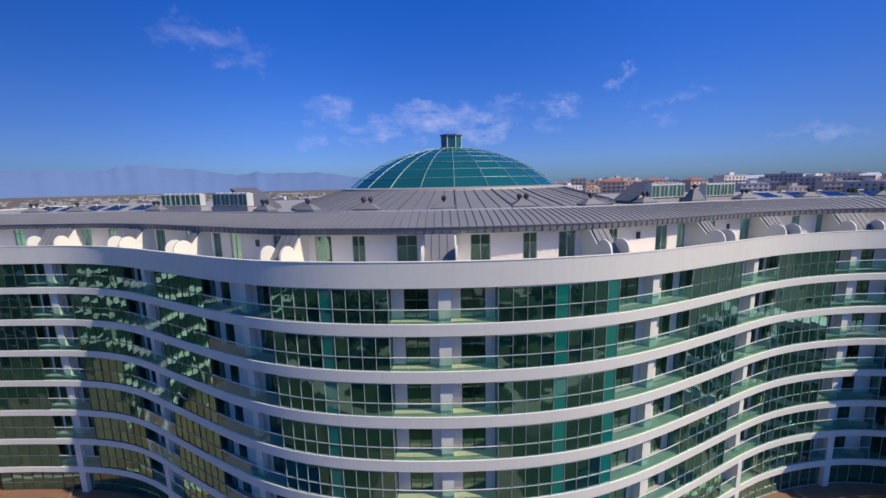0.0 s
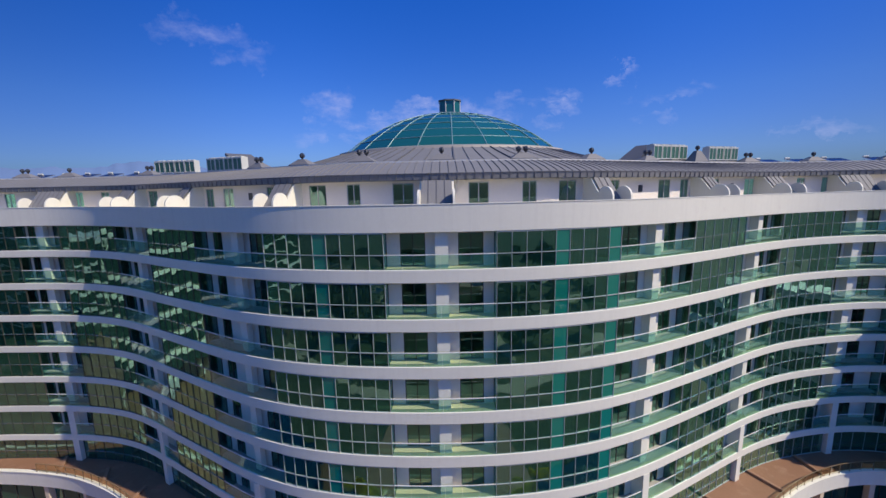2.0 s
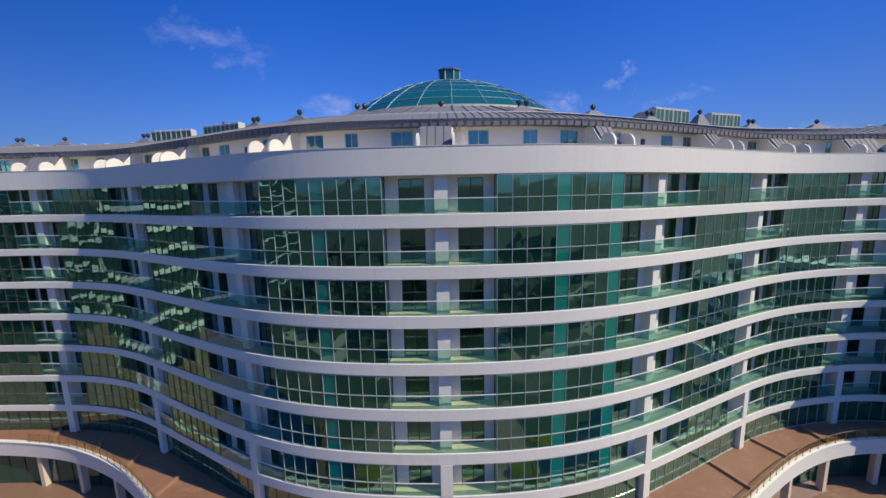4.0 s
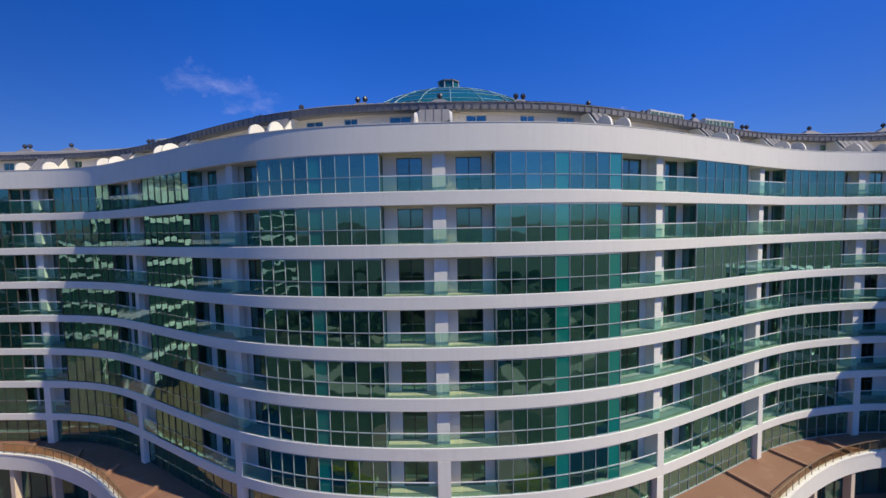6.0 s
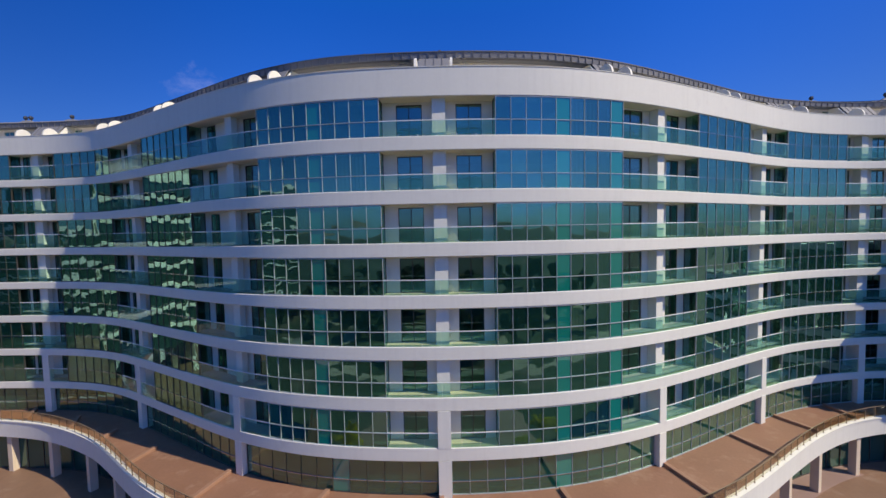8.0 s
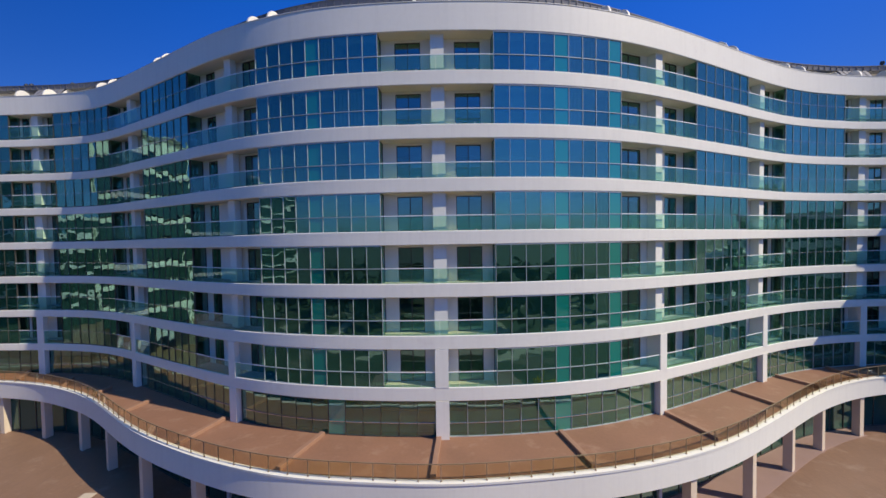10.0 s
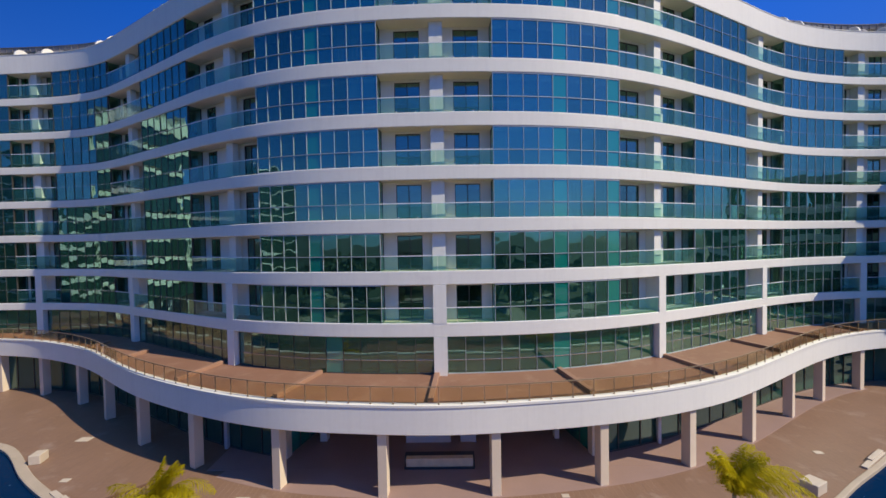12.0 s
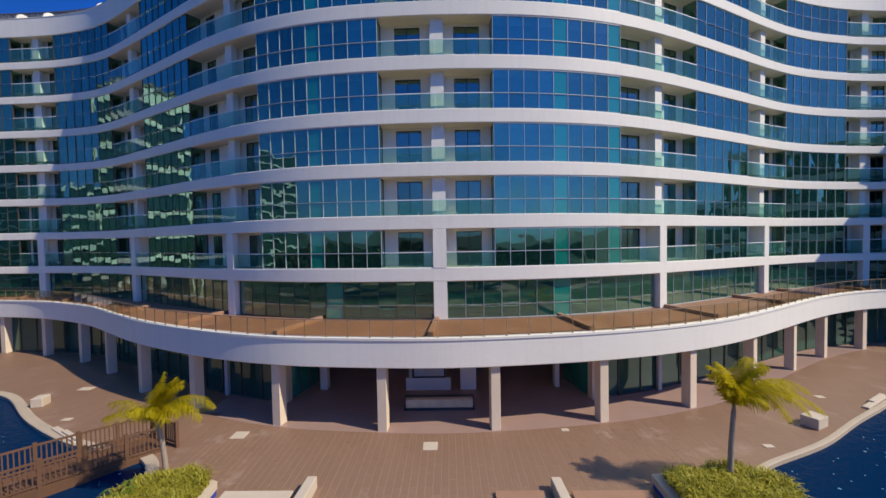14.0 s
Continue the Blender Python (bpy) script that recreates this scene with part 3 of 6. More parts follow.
def balcony(s0, s1, doors, zf, zc):
    """Back wall with its door openings, doors, floor tiles and glass railing."""
    hand = zf
    zf -= lowest(s0, s1)
    wall = Shape()
    cuts = [s0] + [v for d in doors for v in d] + [s1]
    for a, b in zip(cuts[::2], cuts[1::2]):
        wall.sweep(EDGE, [(1.1, zf), (1.1, zc), (1.3, zc), (1.3, zf)], a, b)
    tall = zc - hand - 0.16
    tall += hand - zf
    for a, b in doors:
        wall.sweep(EDGE, [(1.1, zf + tall), (1.1, zc), (1.3, zc), (1.3, zf + tall)], a, b)
    part("balcony_wall", wall, INNER, hotel)
    part("balcony_floor", Shape().sweep(EDGE, lambda s: [(o, hand - dip(s) + d) for o, d in ((0.12, 0.002), (0.12, 0.02), (1.1, 0.02), (1.1, 0.002))], s0 + 0.02, s1 - 0.02), BALCONY, hotel)
    for a, b in doors:
        m, w = chord(EDGE, a, b, 1.16, zf)
        fr = Shape()
        for xa, xb, za, zb in ((0, 0.05, 0, tall), (w - 0.05, w, 0, tall), (w / 2 - 0.03, w / 2 + 0.03, 0.06, tall - 0.06), (0.05, w - 0.05, 0, 0.06), (0.05, w - 0.05, tall - 0.06, tall)):
            fr.box(m, xa, xb, 0, 0.07, za, zb)
        door = part("balcony_door", fr, DARKFRAME, hotel, "sliding glass balcony door, closed")
        for xa, xb in ((0.05, w / 2 - 0.03), (w / 2 + 0.03, w - 0.05)):
            part("pane", Shape().box(m, xa, xb, 0.025, 0.045, 0.06, tall - 0.06), DOOR_GLASS, door)
    rail = Shape().sweep(EDGE, [(0.05, hand + 0.93), (0.05, hand + 0.985), (0.095, hand + 0.985), (0.095, hand + 0.93)], s0, s1)
    n = max(2, round((s1 - s0) / 1.25))
    pts = [s0 + (s1 - s0) * i / n for i in range(n + 1)]
    for s in pts[1:-1]:
        rail.box(EDGE.basis(s, 0.06, 0), -0.015, 0.015, 0, 0.02, zf, zf + 0.12)
    railing = part("balcony_railing", rail, HANDRAIL, hotel, "frameless green glass railing with a pale handrail")
    for a, b in zip(pts, pts[1:]):
        m, w = chord(EDGE, a, b, 0.062, zf)
        part("glass_panel", Shape().box(m, 0.01, w - 0.01, 0, 0.016, 0.015, hand - zf + 0.925), RAIL_GLASS, railing)


for row in range(1, 8):
    for s0, s1, s, doors in BALCONIES:
        balcony(s0, s1, doors, band_top(row), band_top(row - 1) - BAND if row > 1 else PARAPET0)

# terrace storey: glass between the columns
stops = [-52.0] + [b[2] for b in BALCONIES] + [52.0]
for a, b in zip(stops, stops[1:]):
    a, b = a + 0.44, b - 0.44
    glazed_bay(a, b, TERRACE, band_top(7) - BAND, 0.35, round((b - a) / 1.15), 0.9, FRAME, TERRACE_GLASS, False, "terrace_glazing", "tall dark glass front behind the terrace", (round((b - a) / 1.15) // 2,) if abs(a + b) < 28 else ())
# plain glass beyond the view
for row in range(1, 9):
    for a, b in ((T0, V0), (V1, S1 if row > 5 else T1)):
        zf, zc = band_top(row) if row < 8 else TERRACE, band_top(row - 1) - BAND if row > 1 else PARAPET0
        part("glazed_bay", Shape().sweep(EDGE, [(0.3, zf), (0.3, zc), (0.33, zc), (0.33, zf)], a, b), WING_GLASS, hotel)

# ---------------------------------------------------------------- attic and roof
EAVE0, EAVE1 = 33.75, 34.15
ATTIC_Z = PARAPET0 + 0.5
WINDOWS = [(-48.4, -47.3), (-41.1, -40.2), (-38.3, -37.4), (-32.5, -31.1), (-27.4, -26.3), (-23.1, -22.0), (-20.6, -19.2), (-14.9, -13.9), (-10.5, -8.9), (-7.1, -6.0), (-3.5, -1.9), (2.15, 3.7), (6.3, 7.5), (9.4, 11.0),
           (14.4, 15.35), (19.9, 21.4), (22.7, 23.8), (26.9, 28.2), (31.9, 33.3), (38.2, 39.1), (40.9, 42.1), (47, 48.2)]
attic = Shape()
cuts = [T0] + [v for w in WINDOWS for v in w] + [T1]
for a, b in zip(cuts[::2], cuts[1::2]):
    attic.sweep(EDGE, [(3.4, ATTIC_Z), (3.4, EAVE0), (3.6, EAVE0), (3.6, ATTIC_Z)], a, b, drop=dip)
for a, b in WINDOWS:
    attic.sweep(EDGE, [(3.4, 33.56), (3.4, EAVE0), (3.6, EAVE0), (3.6, 33.56)], a, b, drop=dip)
part("attic_wall", attic, INNER, hotel, "white set-back attic wall")
for a, b in WINDOWS:
    m, w = chord(EDGE, a, b, 3.44, ATTIC_Z - dip((a + b) / 2))
    h = 33.56 - ATTIC_Z
    fr = Shape()
    for xa, xb, za, zb in ((0, 0.06, 0, h), (w - 0.06, w, 0, h), (w / 2 - 0.03, w / 2 + 0.03, 0.06, h - 0.06), (0.06, w - 0.06, 0, 0.06), (0.06, w - 0.06, h - 0.06, h)):
        fr.box(m, xa, xb, 0, 0.07, za, zb)
    win = part("attic_window", fr, FRAME, hotel, "tall green attic window")
    for xa, xb in ((0.06, w / 2 - 0.03), (w / 2 + 0.03, w - 0.06)):
        part("pane", Shape().box(m, xa, xb, 0.025, 0.045, 0.06, h - 0.06), DOOR_GLASS, win)
for s in (-16.9, 17.7, 30.1):
    m = EDGE.basis(s, 3.36, 32.6 - dip(s))
    part("wall_vent", Shape().box(m, -0.22, 0.22, 0, 0.05, 0, 0.55).box(m, -0.17, 0.17, -0.02, 0, 0.05, 0.5), BLACK, hotel)

ARC = [(2.45, EAVE1), (2.9, 34.34), (3.5, 34.54), (4.2, 34.72), (5.0, 34.92), (5.9, 35.1)]
roof = Shape().sweep(EDGE, [(2.5, EAVE0), *ARC, (6.5, 35.1), (6.5, 34.6), (3.7, 33.9), (3.7, EAVE0)], T0, T1, drop=dip)
part("roof", roof, ZINC, hotel, "grey standing-seam zinc roof curving to the eaves")
seams, faint = Shape(), Shape()
s = V0
while s < V1:
    # seams right of the middle are darker: their shade is put into the colour
    into = faint if s < -0.5 else seams
    m = EDGE.basis(s, 0, -dip(s))
    prev = None
    for o, z in ARC:
        a, b = m @ Vector((-0.011, o, z)), m @ Vector((0.011, o, z))
        ring = [a - Vector((0, 0, 0.01)), a + Vector((0, 0, 0.05)), b + Vector((0, 0, 0.05)), b - Vector((0, 0, 0.01))]
        if prev:
            into.add(prev + ring, [(0, 1, 5, 4), (1, 2, 6, 5), (2, 3, 7, 6)])
        prev = ring
    seams.box(m, -0.025, 0.025, 2.42, 2.49, EAVE0, EAVE1)
    s += 0.62
part("roof_seams", seams, SEAM, hotel)["kind"] = "stuff"
part("roof_seams", faint, ZINC, hotel)["kind"] = "stuff"
part("eaves_trim", Shape().sweep(EDGE, [(2.41, EAVE1 - 0.01), (2.41, EAVE1 + 0.05), (2.5, EAVE1 + 0.06), (2.5, EAVE1 + 0.02)], T0, T1, drop=dip), SEAM, hotel)
part("ridge_flashing", Shape().sweep(EDGE, [(5.85, 35.09), (5.85, 35.19), (6.0, 35.19), (6.0, 35.09)], T0, T1, drop=dip), LEAD, hotel, "pale ridge flashing")
part("soffit_vent", Shape().sweep(EDGE, [(2.6, EAVE0 - 0.03), (2.6, EAVE0 - 0.004), (2.8, EAVE0 - 0.004), (2.8, EAVE0 - 0.03)], T0, T1, drop=dip), SEAM, hotel)
flat = Shape()
n = 120
for i in range(n + 1):
    s = T0 + (T1 - T0) * i / n
    x, y = EDGE.at(s, 6.4)
    flat.v += [(x, y, 34.9 - dip(s)), (x * 0.98 if abs(x) > 40 else x, 77.8, 34.9 - dip(s))]
flat.f = [(2 * i, 2 * i + 2, 2 * i + 3, 2 * i + 1) for i in range(n)]
part("flat_roof", flat, GRAVEL, hotel, "grey flat roof behind the ridge")

DOME = Vector((1.3, 49.4, 0))
cone = Shape()
ribs = Shape()
prof = [(18.2, 34.95), (17.4, 35.25), (14.8, 35.95), (12.4, 36.65)]
N = 96
for r, z in prof:
    for i in range(N):
        a = i * math.tau / N
        cone.v.append((DOME.x + r * math.sin(a), DOME.y - r * math.cos(a), z))
for j in range(len(prof) - 1):
    for i in range(N):
        cone.f.append((j * N + i, j * N + (i + 1) % N, (j + 1) * N + (i + 1) % N, (j + 1) * N + i))
part("cone_roof", cone, ZINC, hotel, "grey zinc cone roof round the dome", smooth=True)
for i in range(N):
    a = i * math.tau / N
    m = Matrix.Translation(DOME) @ Matrix.Rotation(a, 4, "Z")
    big = i % 4 == 0
    for (ra, za), (rb, zb) in zip(prof, prof[1:]):
        p, q, w = m @ Vector((0, -ra, za + 0.02)), m @ Vector((0, -rb, zb + 0.02)), 0.05 if big else 0.016
        t = m.to_3x3() @ Vector((w, 0, 0))
        up = Vector((0, 0, 0.07 if big else 0.04))
        ribs.add([p - t, p - t + up, p + t + up, p + t, q - t, q - t + up, q + t + up, q + t], [(0, 1, 5, 4), (1, 2, 6, 5), (2, 3, 7, 6)])
part("cone_seams", ribs, SEAM, hotel)["kind"] = "stuff"


def build_dome():
    """A shallow glass dome: panes between meridian ribs and rings, a pale base ring and a lantern."""
    dome = thing("glass_dome", "shallow teal glass dome with pale ribs and a lantern", "dome", at=(DOME.x, DOME.y, 36.6))
    base_z, R, rise, n, rings = 36.75 - 36.6, 12.1, 4.5, 24, 8
    ball = (R * R + rise * rise) / (2 * rise)
    top = math.asin(1.2 / ball)
    low = math.asin(R / ball)
    spot = lambda u, a, d=0.0: Vector(((ball + d) * math.sin(low + (top - low) * u) * math.sin(a), -(ball + d) * math.sin(low + (top - low) * u) * math.cos(a), base_z + (ball + d) * math.cos(low + (top - low) * u) - ball * math.cos(low)))
    step = math.tau / n
    collar = Shape()
    for i in range(96):
        a = i * math.tau / 96
        for r, z in ((12.9, -0.12), (12.75, 0.12), (12.1, 0.22), (11.95, 0.2), (11.95, -0.05)):
            collar.v.append((r * math.sin(a), -r * math.cos(a), z))
    collar.f = [(5 * i + j, 5 * i + (j + 1) % 5, 5 * ((i + 1) % 96) + (j + 1) % 5, 5 * ((i + 1) % 96) + j) for i in range(96) for j in range(5)]
    part("base_ring", collar, RING, dome, "pale metal base ring", smooth=True)
    for j in range(rings):
        u0, u1 = j / rings, (j + 1) / rings
        q = [spot(u0, 0.0), spot(u0, step), spot(u1, step), spot(u1, 0.0)]
        q2 = [p * 0.998 - Vector((0, 0, 0.01)) for p in q]
        pane = Shape().add(q + q2, [(0, 1, 2, 3), (7, 6, 5, 4), (0, 4, 5, 1), (1, 5, 6, 2), (2, 6, 7, 3), (3, 7, 4, 0)]).mesh("pane", DOME_GLASS)
        for i in range(n):
            part("pane", pane, DOME_GLASS, dome).rotation_euler = (radians(random.gauss(0, 0.12)), radians(random.gauss(0, 0.12)), step * i)
        ring = Shape().tube([spot(u0, i * step, 0.02) for i in range(n)], 0.026, 6, True)
        part("ring", ring, RIB, dome)
    rib = Shape().tube([spot(j / rings, 0, 0.02) for j in range(rings + 1)], 0.036)
    rib = rib.mesh("rib", RIB)
    for i in range(n):
        part("rib", rib, RIB, dome).rotation_euler = (0, 0, step * i)
    # lantern
    z0, z1, r = base_z + rise - 0.1, base_z + rise + 1.35, 1.25
    posts, lid, sill = Shape(), Shape(), Shape()
    corner = lambda i, rr: Vector((rr * math.sin((i + 0.5) * math.tau / 8), -rr * math.cos((i + 0.5) * math.tau / 8), 0))
    for i in range(8):
        posts.rod(corner(i, r) + Vector((0, 0, z0)), corner(i, r) + Vector((0, 0, z1)), 0.06, 6)
    for sh, za, zb, rr in ((lid, z1, z1 + 0.14, r + 0.14), (sill, z0 - 0.1, z0 + 0.1, r + 0.1)):
        sh.add([corner(i, rr) + Vector((0, 0, z)) for z in (za, zb) for i in range(8)], [tuple(range(7, -1, -1)), tuple(range(8, 16))] + [(i, (i + 1) % 8, 8 + (i + 1) % 8, 8 + i) for i in range(8)])
    lan = part("lantern", posts, LEAD, dome, "octagonal glazed lantern with a flat lid")
    part("lid", lid, SEAM, lan)
    part("sill", sill, LEAD, lan)
    for i in range(8):
        a, b = corner(i, r - 0.02), corner(i + 1, r - 0.02)
        up0, up1 = Vector((0, 0, z0 + 0.1)), Vector((0, 0, z1))
        c, d = a * 0.985, b * 0.985
        part("pane", Shape().add([a + up0, b + up0, b + up1, a + up1, c + up0, d + up0, d + up1, c + up1], [(0, 1, 2, 3), (7, 6, 5, 4), (0, 4, 5, 1), (1, 5, 6, 2), (2, 6, 7, 3), (3, 7, 4, 0)]), DOME_GLASS, lan)
    # dim floor of the hall under the dome
    part("hall_floor", Shape().add([(11.9 * math.sin(i * math.tau / 48), -11.9 * math.cos(i * math.tau / 48), -1.2) for i in range(48)], [tuple(range(48))]), ROOM, dome)
    return dome


build_dome()


def chute(s0, s1):
    """A sloping zinc strip from the eaves to the parapet between two white cheeks with round feet."""
    c = thing("terrace_divider", "sloping zinc strip between white cheek walls with rounded feet", "divider", "dividers on the attic terrace")
    outline = [(3.45, ATTIC_Z), (3.45, EAVE0), (2.65, EAVE0), (1.75, 32.75)]
    for i in range(17):
        a = radians(15 + 165 * i / 16)
        outline.append((1.04 + 0.76 * math.cos(a), 32.38 + 0.76 * math.sin(a)))
    outline.append((0.28, ATTIC_Z))
    n = len(outline)
    for s in (s0, s1):
        m = EDGE.basis(s, 0, -dip(s))
        w = Shape()
        for x in (-0.07, 0.07):
            w.v += [tuple(m @ Vector((x, o, z))) for o, z in outline]
        w.f = [tuple(range(n))[::-1], tuple(range(n, 2 * n))] + [(i, (i + 1) % n, n + (i + 1) % n, n + i) for i in range(n)]
        part("cheek_wall", w, WHITE, c, "white cheek wall with a rounded foot")
    top = Shape().sweep(EDGE, [(2.45, EAVE0 - 0.1), (2.45, EAVE0 - 0.02), (0.75, 31.75), (0.75, 31.67)], s0 + 0.07, s1 - 0.07, drop=dip)
    part("sloping_roof", top, ZINC, c, "grey zinc sheet")
    k = max(2, round((s1 - s0) / 0.5))
    sm = Shape()
    for i in range(1, k):
        m = EDGE.basis(s0 + (s1 - s0) * i / k, 0, -dip(s0))
        v = [m @ Vector((x, o, z + dz)) for o, z in ((2.45, EAVE0 - 0.03), (0.75, 31.74)) for x, dz in ((-0.02, 0), (-0.02, 0.06), (0.02, 0.06), (0.02, 0))]
        sm.add(v, [(0, 1, 5, 4), (1, 2, 6, 5), (2, 3, 7, 6), (4, 5, 6, 7)])
    part("seams", sm, SEAM, c)


for a, b in ((-43.8, -41.0), (-34.6, -32.8), (-24.8, -23.5), (-12.9, -11.2), (-1.3, 0.95), (11.7, 13.25), (24.1, 25.6), (33.2, 35.2), (41.6, 44.4)):
    chute(a, b)


def roof_vent(s, balls=1, tall=0.0):
    """A hipped zinc hood on the ridge with round black turbine cowls."""
    v = thing("roof_vent", "hipped zinc vent hood with %s black turbine cowl%s on the ridge" % (("one", "") if balls == 1 else ("two", "s")), "roof vent", "vents along the ridge")
    m = EDGE.basis(s, 7.05, 35.1)
    m = Matrix.Translation((0, 0, -dip(s))) @ m
    w, h = 1.05, 0.62 + tall
    hood = Shape()
    low = [(-w, -0.55, -0.1), (w, -0.55, -0.1), (w, 0.55, -0.1), (-w, 0.55, -0.1)]
    mid = [(x, y, 0.18) for x, y, z in low]
    hi = [(x * 0.3, y * 0.3, h) for x, y, z in low]
    hood.add([m @ Vector(p) for p in low + mid + hi], [(4, 5, 9, 8), (5, 6, 10, 9), (6, 7, 11, 10), (7, 4, 8, 11), (8, 9, 10, 11)])
    part("skirt", Shape().add([m @ Vector(p) for p in low + mid], [(0, 1, 5, 4), (1, 2, 6, 5), (2, 3, 7, 6), (3, 0, 4, 7)]), SEAM, v, "dark folded skirt")
    part("hood", hood, ZINC, v)
    for k in range(balls):
        x = 0 if balls == 1 else (-0.3, 0.3)[k]
        c = Shape()
        c.rod(m @ Vector((x, 0, h - 0.25)), m @ Vector((x, 0, h + 0.15)), 0.08, 10)
        zc = h + 0.3
        rows = [(0.10, -0.2), (0.19, -0.12), (0.22, 0.0), (0.19, 0.12), (0.09, 0.2), (0.02, 0.22)]
        kk = len(c.v)
        for rr, dz in rows:
            for i in range(14):
                q = rr * (1.0 if i % 2 else 0.86)
                c.v.append(tuple(m @ Vector((x + q * math.cos(i * math.tau / 14), q * math.sin(i * math.tau / 14), zc + dz))))
        c.f += [(kk + 14 * j + i, kk + 14 * j + (i + 1) % 14, kk + 14 * (j + 1) + (i + 1) % 14, kk + 14 * (j + 1) + i) for j in range(5) for i in range(14)]
        c.f.append(tuple(kk + 70 + i for i in range(14)))
        part("turbine_cowl", c, BLACK, v, "ribbed black turbine cowl")


for s, balls in ((-49.4, 2), (-44.6, 1), (-36.3, 2), (-20.7, 2), (-14.5, 1), (-7.1, 2), (0.2, 1), (7.8, 2), (16.0, 1), (23.3, 2), (36.5, 2), (43.1, 1), (48.5, 2)):
    roof_vent(s, balls)
roof_vent(30.4, 1, 0.6)


def cooling_bank(s, o, units, w):
    """Outdoor air-conditioning units side by side on a plinth."""
    m0 = EDGE.basis(s, o, 34.9 - dip(s))
    p = thing("unit_plinth", "grey concrete plinth under the cooling units", "plinth", "plinths on the roof")
    part("slab", Shape().box(m0, -0.1, units * w + 0.1, -0.15, 1.0, 0, 0.5), GRAVEL, p)
    for i in range(units):
        u = thing("cooling_unit", "white outdoor cooling unit with green finned coils on the flat roof", "air conditioner", "cooling units on the roof")
        m = m0 @ Matrix.Translation((i * w, 0, 0.5))
        h = w - 0.08
        part("casing", Shape().box(m, 0, h, 0, 0.8, 0.12, 0.2).box(m, 0, h, 0, 0.8, 1.3, 1.45).box(m, 0, 0.06, 0, 0.8, 0.2, 1.3).box(m, h - 0.06, h, 0, 0.8, 0.2, 1.3).box(m, h / 2 - 0.03, h / 2 + 0.03, 0, 0.8, 0.2, 1.3), PLASTIC, u)
        part("coil", Shape().box(m, 0.06, h / 2 - 0.03, 0.04, 0.76, 0.2, 1.3), COIL, u, "green finned coil")
        part("coil", Shape().box(m, h / 2 + 0.03, h - 0.06, 0.04, 0.76, 0.2, 1.3), COIL, u, "green finned coil")
        for x in (0.07, h - 0.07):
            part("skid", Shape().box(m, x - 0.05, x + 0.05, -0.05, 0.85, 0, 0.12), STEEL, u)
        for x in (h * 0.27, h * 0.73):
            part("fan_cowl", Shape().rod(m @ Vector((x, 0.4, 1.45)), m @ Vector((x, 0.4, 1.54)), 0.25, 16), PLASTIC, u)


for s, o, n, w in ((-37.9, 9.6, 4, 1.36), (-32.4, 9.6, 4, 1.42), (25.5, 8.0, 4, 1.3), (33.1, 8.0, 4, 1.12)):
    cooling_bank(s, o, n, w)


def roof_hatch(s, o, turn, size=1.0):
    """A wedge-shaped zinc monitor on the flat roof."""
    h = thing("roof_monitor", "wedge-shaped dark zinc roof monitor on the flat roof", "roof monitor", "monitors on the roof")
    m = EDGE.basis(s, o, 35.15 - dip(s)) @ Matrix.Rotation(turn, 4, "Z") @ Matrix.Diagonal((size, size, (1 + size) / 2, 1))
    part("shell", Shape().add([m @ Vector(p) for p in ((-1.3, -1.3, -0.3), (1.2, -1.3, -0.3), (1.2, 1.3, -0.3), (-1.3, 1.3, -0.3), (-1.3, -1.3, 1.75), (-1.3, 1.3, 1.75), (1.2, -1.3, 0.5), (1.2, 1.3, 0.5))],
                                [(0, 1, 6, 4), (3, 5, 7, 2), (0, 4, 5, 3), (1, 2, 7, 6), (4, 6, 7, 5)]), INNER, h, "cream gable wall")
    part("roof_sheet", Shape().add([m @ Vector((x, y, z + dz)) for dz in (0.01, 0.30) for x, z in ((-1.7, 1.96), (2.6, -0.18)) for y in (-1.6, 1.6)], [(0, 1, 3, 2), (4, 6, 7, 5), (0, 4, 5, 1), (2, 3, 7, 6), (0, 2, 6, 4), (1, 5, 7, 3)]), SEAM, h, "dark overhanging zinc roof sheet")


roof_hatch(-30.0, 12.5, 0.0)
roof_hatch(26.9, 10.9, math.pi, 0.75)


def solar_heater(s, o):
    p = thing("solar_collector", "tilted dark blue solar collector with a white tank on the roof", "solar panel", "collectors on the roof")
    m = EDGE.basis(s, o, 34.9 - dip(s))
    t = m @ Matrix.Translation((0, 0, 0.2)) @ Matrix.Rotation(radians(14), 4, "X")
    part("frame", Shape().box(t, -1.0, 1.0, 0, 0.05, -0.02, 0.08).box(t, -1.0, 1.0, 1.85, 1.9, -0.02, 0.08).box(t, -1.0, -0.95, 0.05, 1.85, -0.02, 0.08).box(t, 0.95, 1.0, 0.05, 1.85, -0.02, 0.08), STEEL, p)
    part("absorber", Shape().box(t, -0.95, 0.95, 0.05, 1.85, 0, 0.05), SOLAR, p)
    part("tank", Shape().rod(m @ Vector((-1.0, 1.85, 0.8)), m @ Vector((-0.5, 1.85, 0.8)), 0.12, 12), PLASTIC, p, "white water tank")
    part("stand", Shape().rod(m @ Vector((-0.8, 1.9, 0)), m @ Vector((-0.8, 1.9, 0.68)), 0.03, 6).rod(m @ Vector((0.8, 1.9, 0)), m @ Vector((0.8, 1.9, 0.68)), 0.03, 6).rod(m @ Vector((-0.8, 0, 0)), m @ Vector((-0.8, 0, 0.25)), 0.03, 6).rod(m @ Vector((0.8, 0, 0)), m @ Vector((0.8, 0, 0.25)), 0.03, 6), STEEL, p)


